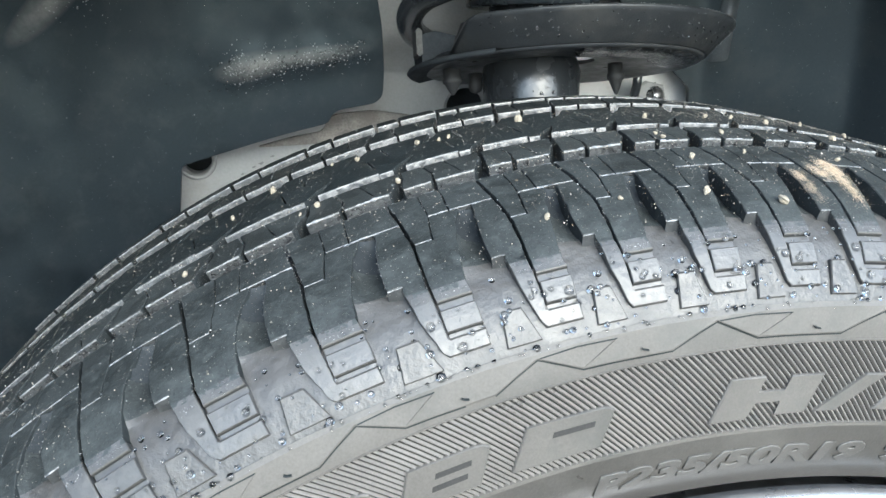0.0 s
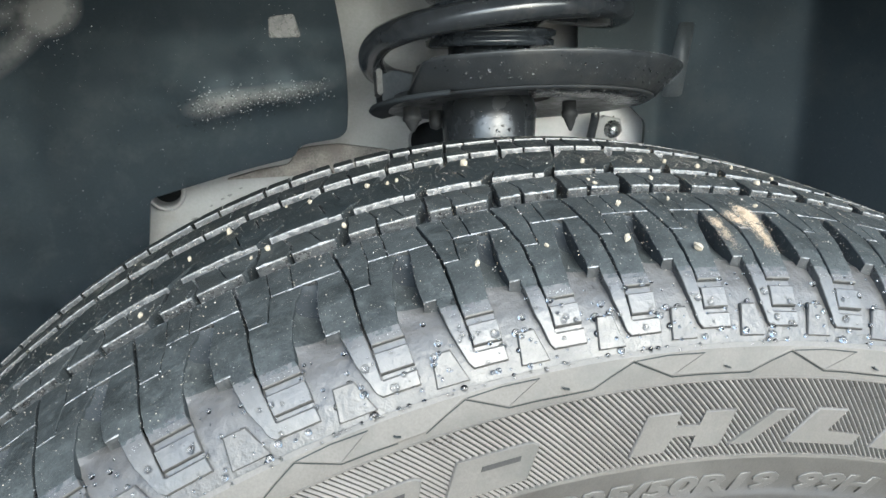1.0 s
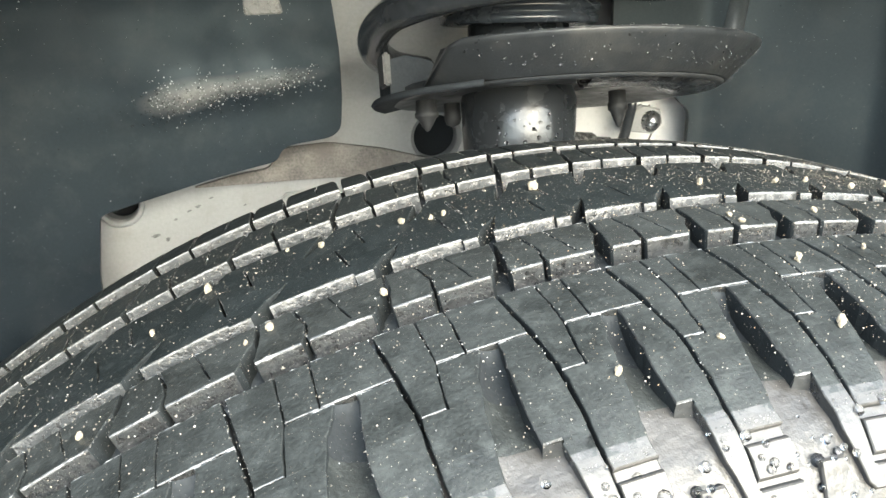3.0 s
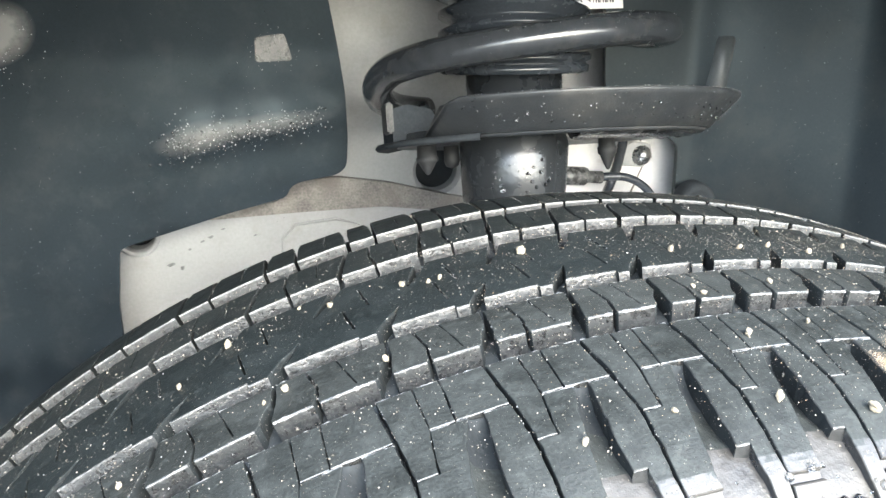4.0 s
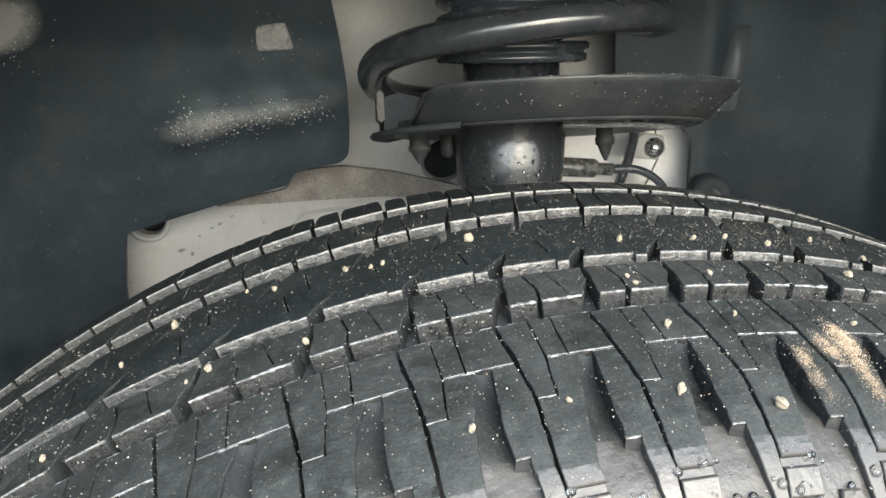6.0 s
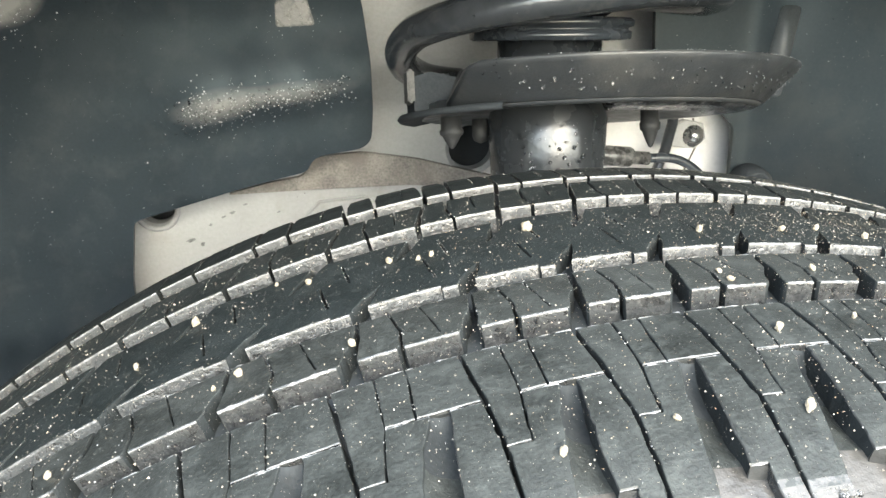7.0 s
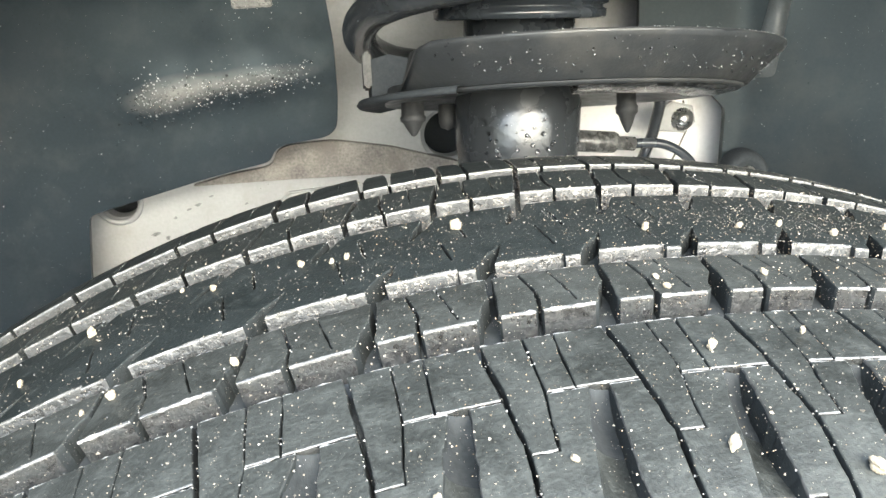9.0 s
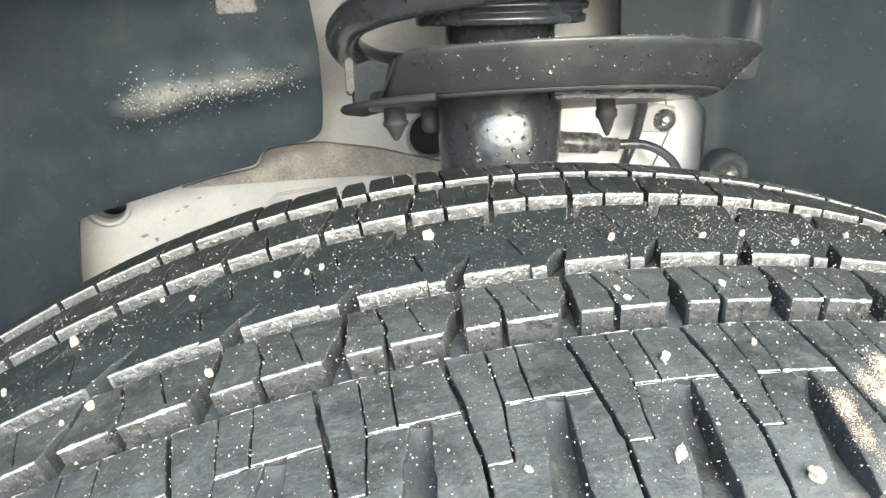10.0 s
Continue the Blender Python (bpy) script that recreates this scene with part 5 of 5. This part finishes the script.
for _ in range(60):  # front wall of the seat
    a = radians(rng.uniform(228, 345))
    z = rng.uniform(0.008, 0.0185)
    d = Vector((math.cos(a), math.sin(a), 0))
    beads.append((LEAN @ SEAT_TILT @ (Vector(SEAT) + d * (0.0829 + (z - 0.0062) * 1.07) + Vector((0, 0, z))), LEAN.to_3x3() @ d, rng.uniform(0.25, 0.7) / 1000))
for _ in range(46):
    a = radians(rng.uniform(225, 310))
    z = rng.uniform(-0.028, 0.002)
    d = Vector((math.cos(a), math.sin(a), 0))
    beads.append((LEAN @ SIDEWAYS @ (d * 0.0280 + Vector((0, 0, z))), LEAN.to_3x3() @ d, rng.uniform(0.4, 1.1) / 1000))
for k in range(12, 60):
    p = Vector(pts[min(k // 1, len(pts) - 1)])
    for _ in range(2):
        d = Vector((rng.gauss(0, 0.5), -1, rng.gauss(0.3, 0.6))).normalized()
        beads.append((LEAN @ (p + d * 0.0076 + Vector((rng.gauss(0, .002), 0, 0))), LEAN.to_3x3() @ d, rng.uniform(0.25, 0.6) / 1000))
specks = []
for _ in range(100):
    a = radians(rng.uniform(228, 350))
    z = rng.uniform(0.008, 0.0195)
    d = Vector((math.cos(a), math.sin(a), 0))
    specks.append((LEAN @ SEAT_TILT @ (Vector(SEAT) + d * (0.0831 + (z - 0.0062) * 1.07) + Vector((0, 0, z))), rng.uniform(0.15, 0.34) / 1000))
for _ in range(260):
    k = rng.randrange(24, 58)
    p = Vector(pts[k]).lerp(Vector(pts[k + 1]), rng.random())
    d = Vector((rng.gauss(0, 0.4), -1, rng.gauss(0.4, 0.6))).normalized()
    specks.append((LEAN @ (p + d * 0.0078), (0.14 + 0.28 * rng.random() ** 2) / 1000))
for _ in range(45):
    a, z = radians(rng.uniform(225, 315)), rng.uniform(-0.026, 0.002)
    d = Vector((math.cos(a), math.sin(a), 0))
    specks.append((LEAN @ SIDEWAYS @ (d * 0.0283 + Vector((0, 0, z))), rng.uniform(0.14, 0.36) / 1000))
for _ in range(70):  # along the seat's upper edge
    a = radians(rng.uniform(230, 340))
    d = Vector((math.cos(a), math.sin(a), 0))
    specks.append((LEAN @ SEAT_TILT @ (Vector(SEAT) + d * 0.0974 + Vector((0, 0, 0.0219))), rng.uniform(0.12, 0.42) / 1000))
for _ in range(60):
    a, z = radians(rng.uniform(215, 325)), rng.uniform(0.048, 0.075)
    d = Vector((math.cos(a), math.sin(a), 0))
    specks.append((LEAN @ (d * 0.0405 + Vector((0, 0, z))), rng.uniform(0.12, 0.30) / 1000))
scatter("seat_specks", specks, MIST, "pale opaque specks for the glint of water on the spring seat", "water drops")
drops("strut_drops", beads, "water drops on the black strut and spring")

# ---------------------------------------------------------------- ground
bm = bmesh.new()
v = [bm.verts.new(p) for p in ((-400, -400, 0), (400, -400, 0), (400, 400, 0), (-400, 400, 0))]
bm.faces.new(v)
ground = finish("ground", bm, ASPHALT)
tagged(ground, "dark grey asphalt ground under the car", "ground", kind="structure")

# ---------------------------------------------------------------- the tread, piece by piece
tread()
glints = []
for a, b, end in RIMS:
    a, b = Vector(a), Vector(b)
    run = (b - a).length * 1000
    mid = (a + b) / 2
    patch = max(0.0, 0.5 + 1.7 * noise.noise(mid * 90))
    for _ in range(int(run * (0.9 if end else 0.55) * patch + rng.random())):
        c = a.lerp(b, rng.random()) + Vector((rng.gauss(0, 0.00015), rng.gauss(0, 0.00015), 0.0001))
        glints.append((c + Vector((0, 0, HUB)), (0.08 + 0.22 * rng.random() ** 2) / 1000))
for n in range(14):
    for k in range(170):  # the shoulder's torn edge
        u = rng.random()
        on = (CUT_A(-102)[0] + 0.02 < u < SLOT_L(-102)[0] - 0.02) or u > LEG_L(-102)[0] + 0.02 or u < CUT_A(-102)[0] - 0.03
        if on:
            glints.append((on_tyre(phi_of(n, u), -102.6 - abs(rng.gauss(0, 0.9)), 0.04), (0.07 + 0.16 * rng.random() ** 2) / 1000))
for _ in range(1300):
    glints.append((on_tyre(rng.uniform(-46, 20), rng.uniform(-102, 100), 0.05), (0.09 + 0.22 * rng.random() ** 2.5) / 1000))
verts, faces = [], []
for a, b, end in RIMS:  # thin ragged pale strips along the lips of the blocks, standing in for wet glints
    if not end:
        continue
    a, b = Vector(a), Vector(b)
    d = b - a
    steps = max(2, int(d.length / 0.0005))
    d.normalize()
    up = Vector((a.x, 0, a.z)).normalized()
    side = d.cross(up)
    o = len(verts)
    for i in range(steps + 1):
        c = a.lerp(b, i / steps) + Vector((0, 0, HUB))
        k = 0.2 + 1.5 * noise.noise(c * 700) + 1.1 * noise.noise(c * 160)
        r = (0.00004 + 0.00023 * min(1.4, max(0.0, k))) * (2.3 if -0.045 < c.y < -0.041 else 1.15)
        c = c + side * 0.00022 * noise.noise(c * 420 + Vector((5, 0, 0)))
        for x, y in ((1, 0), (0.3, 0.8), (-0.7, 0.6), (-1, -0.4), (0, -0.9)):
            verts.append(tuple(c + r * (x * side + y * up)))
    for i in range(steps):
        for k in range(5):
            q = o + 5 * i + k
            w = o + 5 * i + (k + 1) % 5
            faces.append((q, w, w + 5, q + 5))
tagged(from_data("lip_glint_strips", verts, faces, LIP_GLINT, smooth=True), "ragged pale strips standing in for the wet glint of the block lips", "water drops", kind="stuff")
scatter("rim_glints", glints, GLINT, "tiny pale grains along the block edges, sand and painted water glints", "water drops")
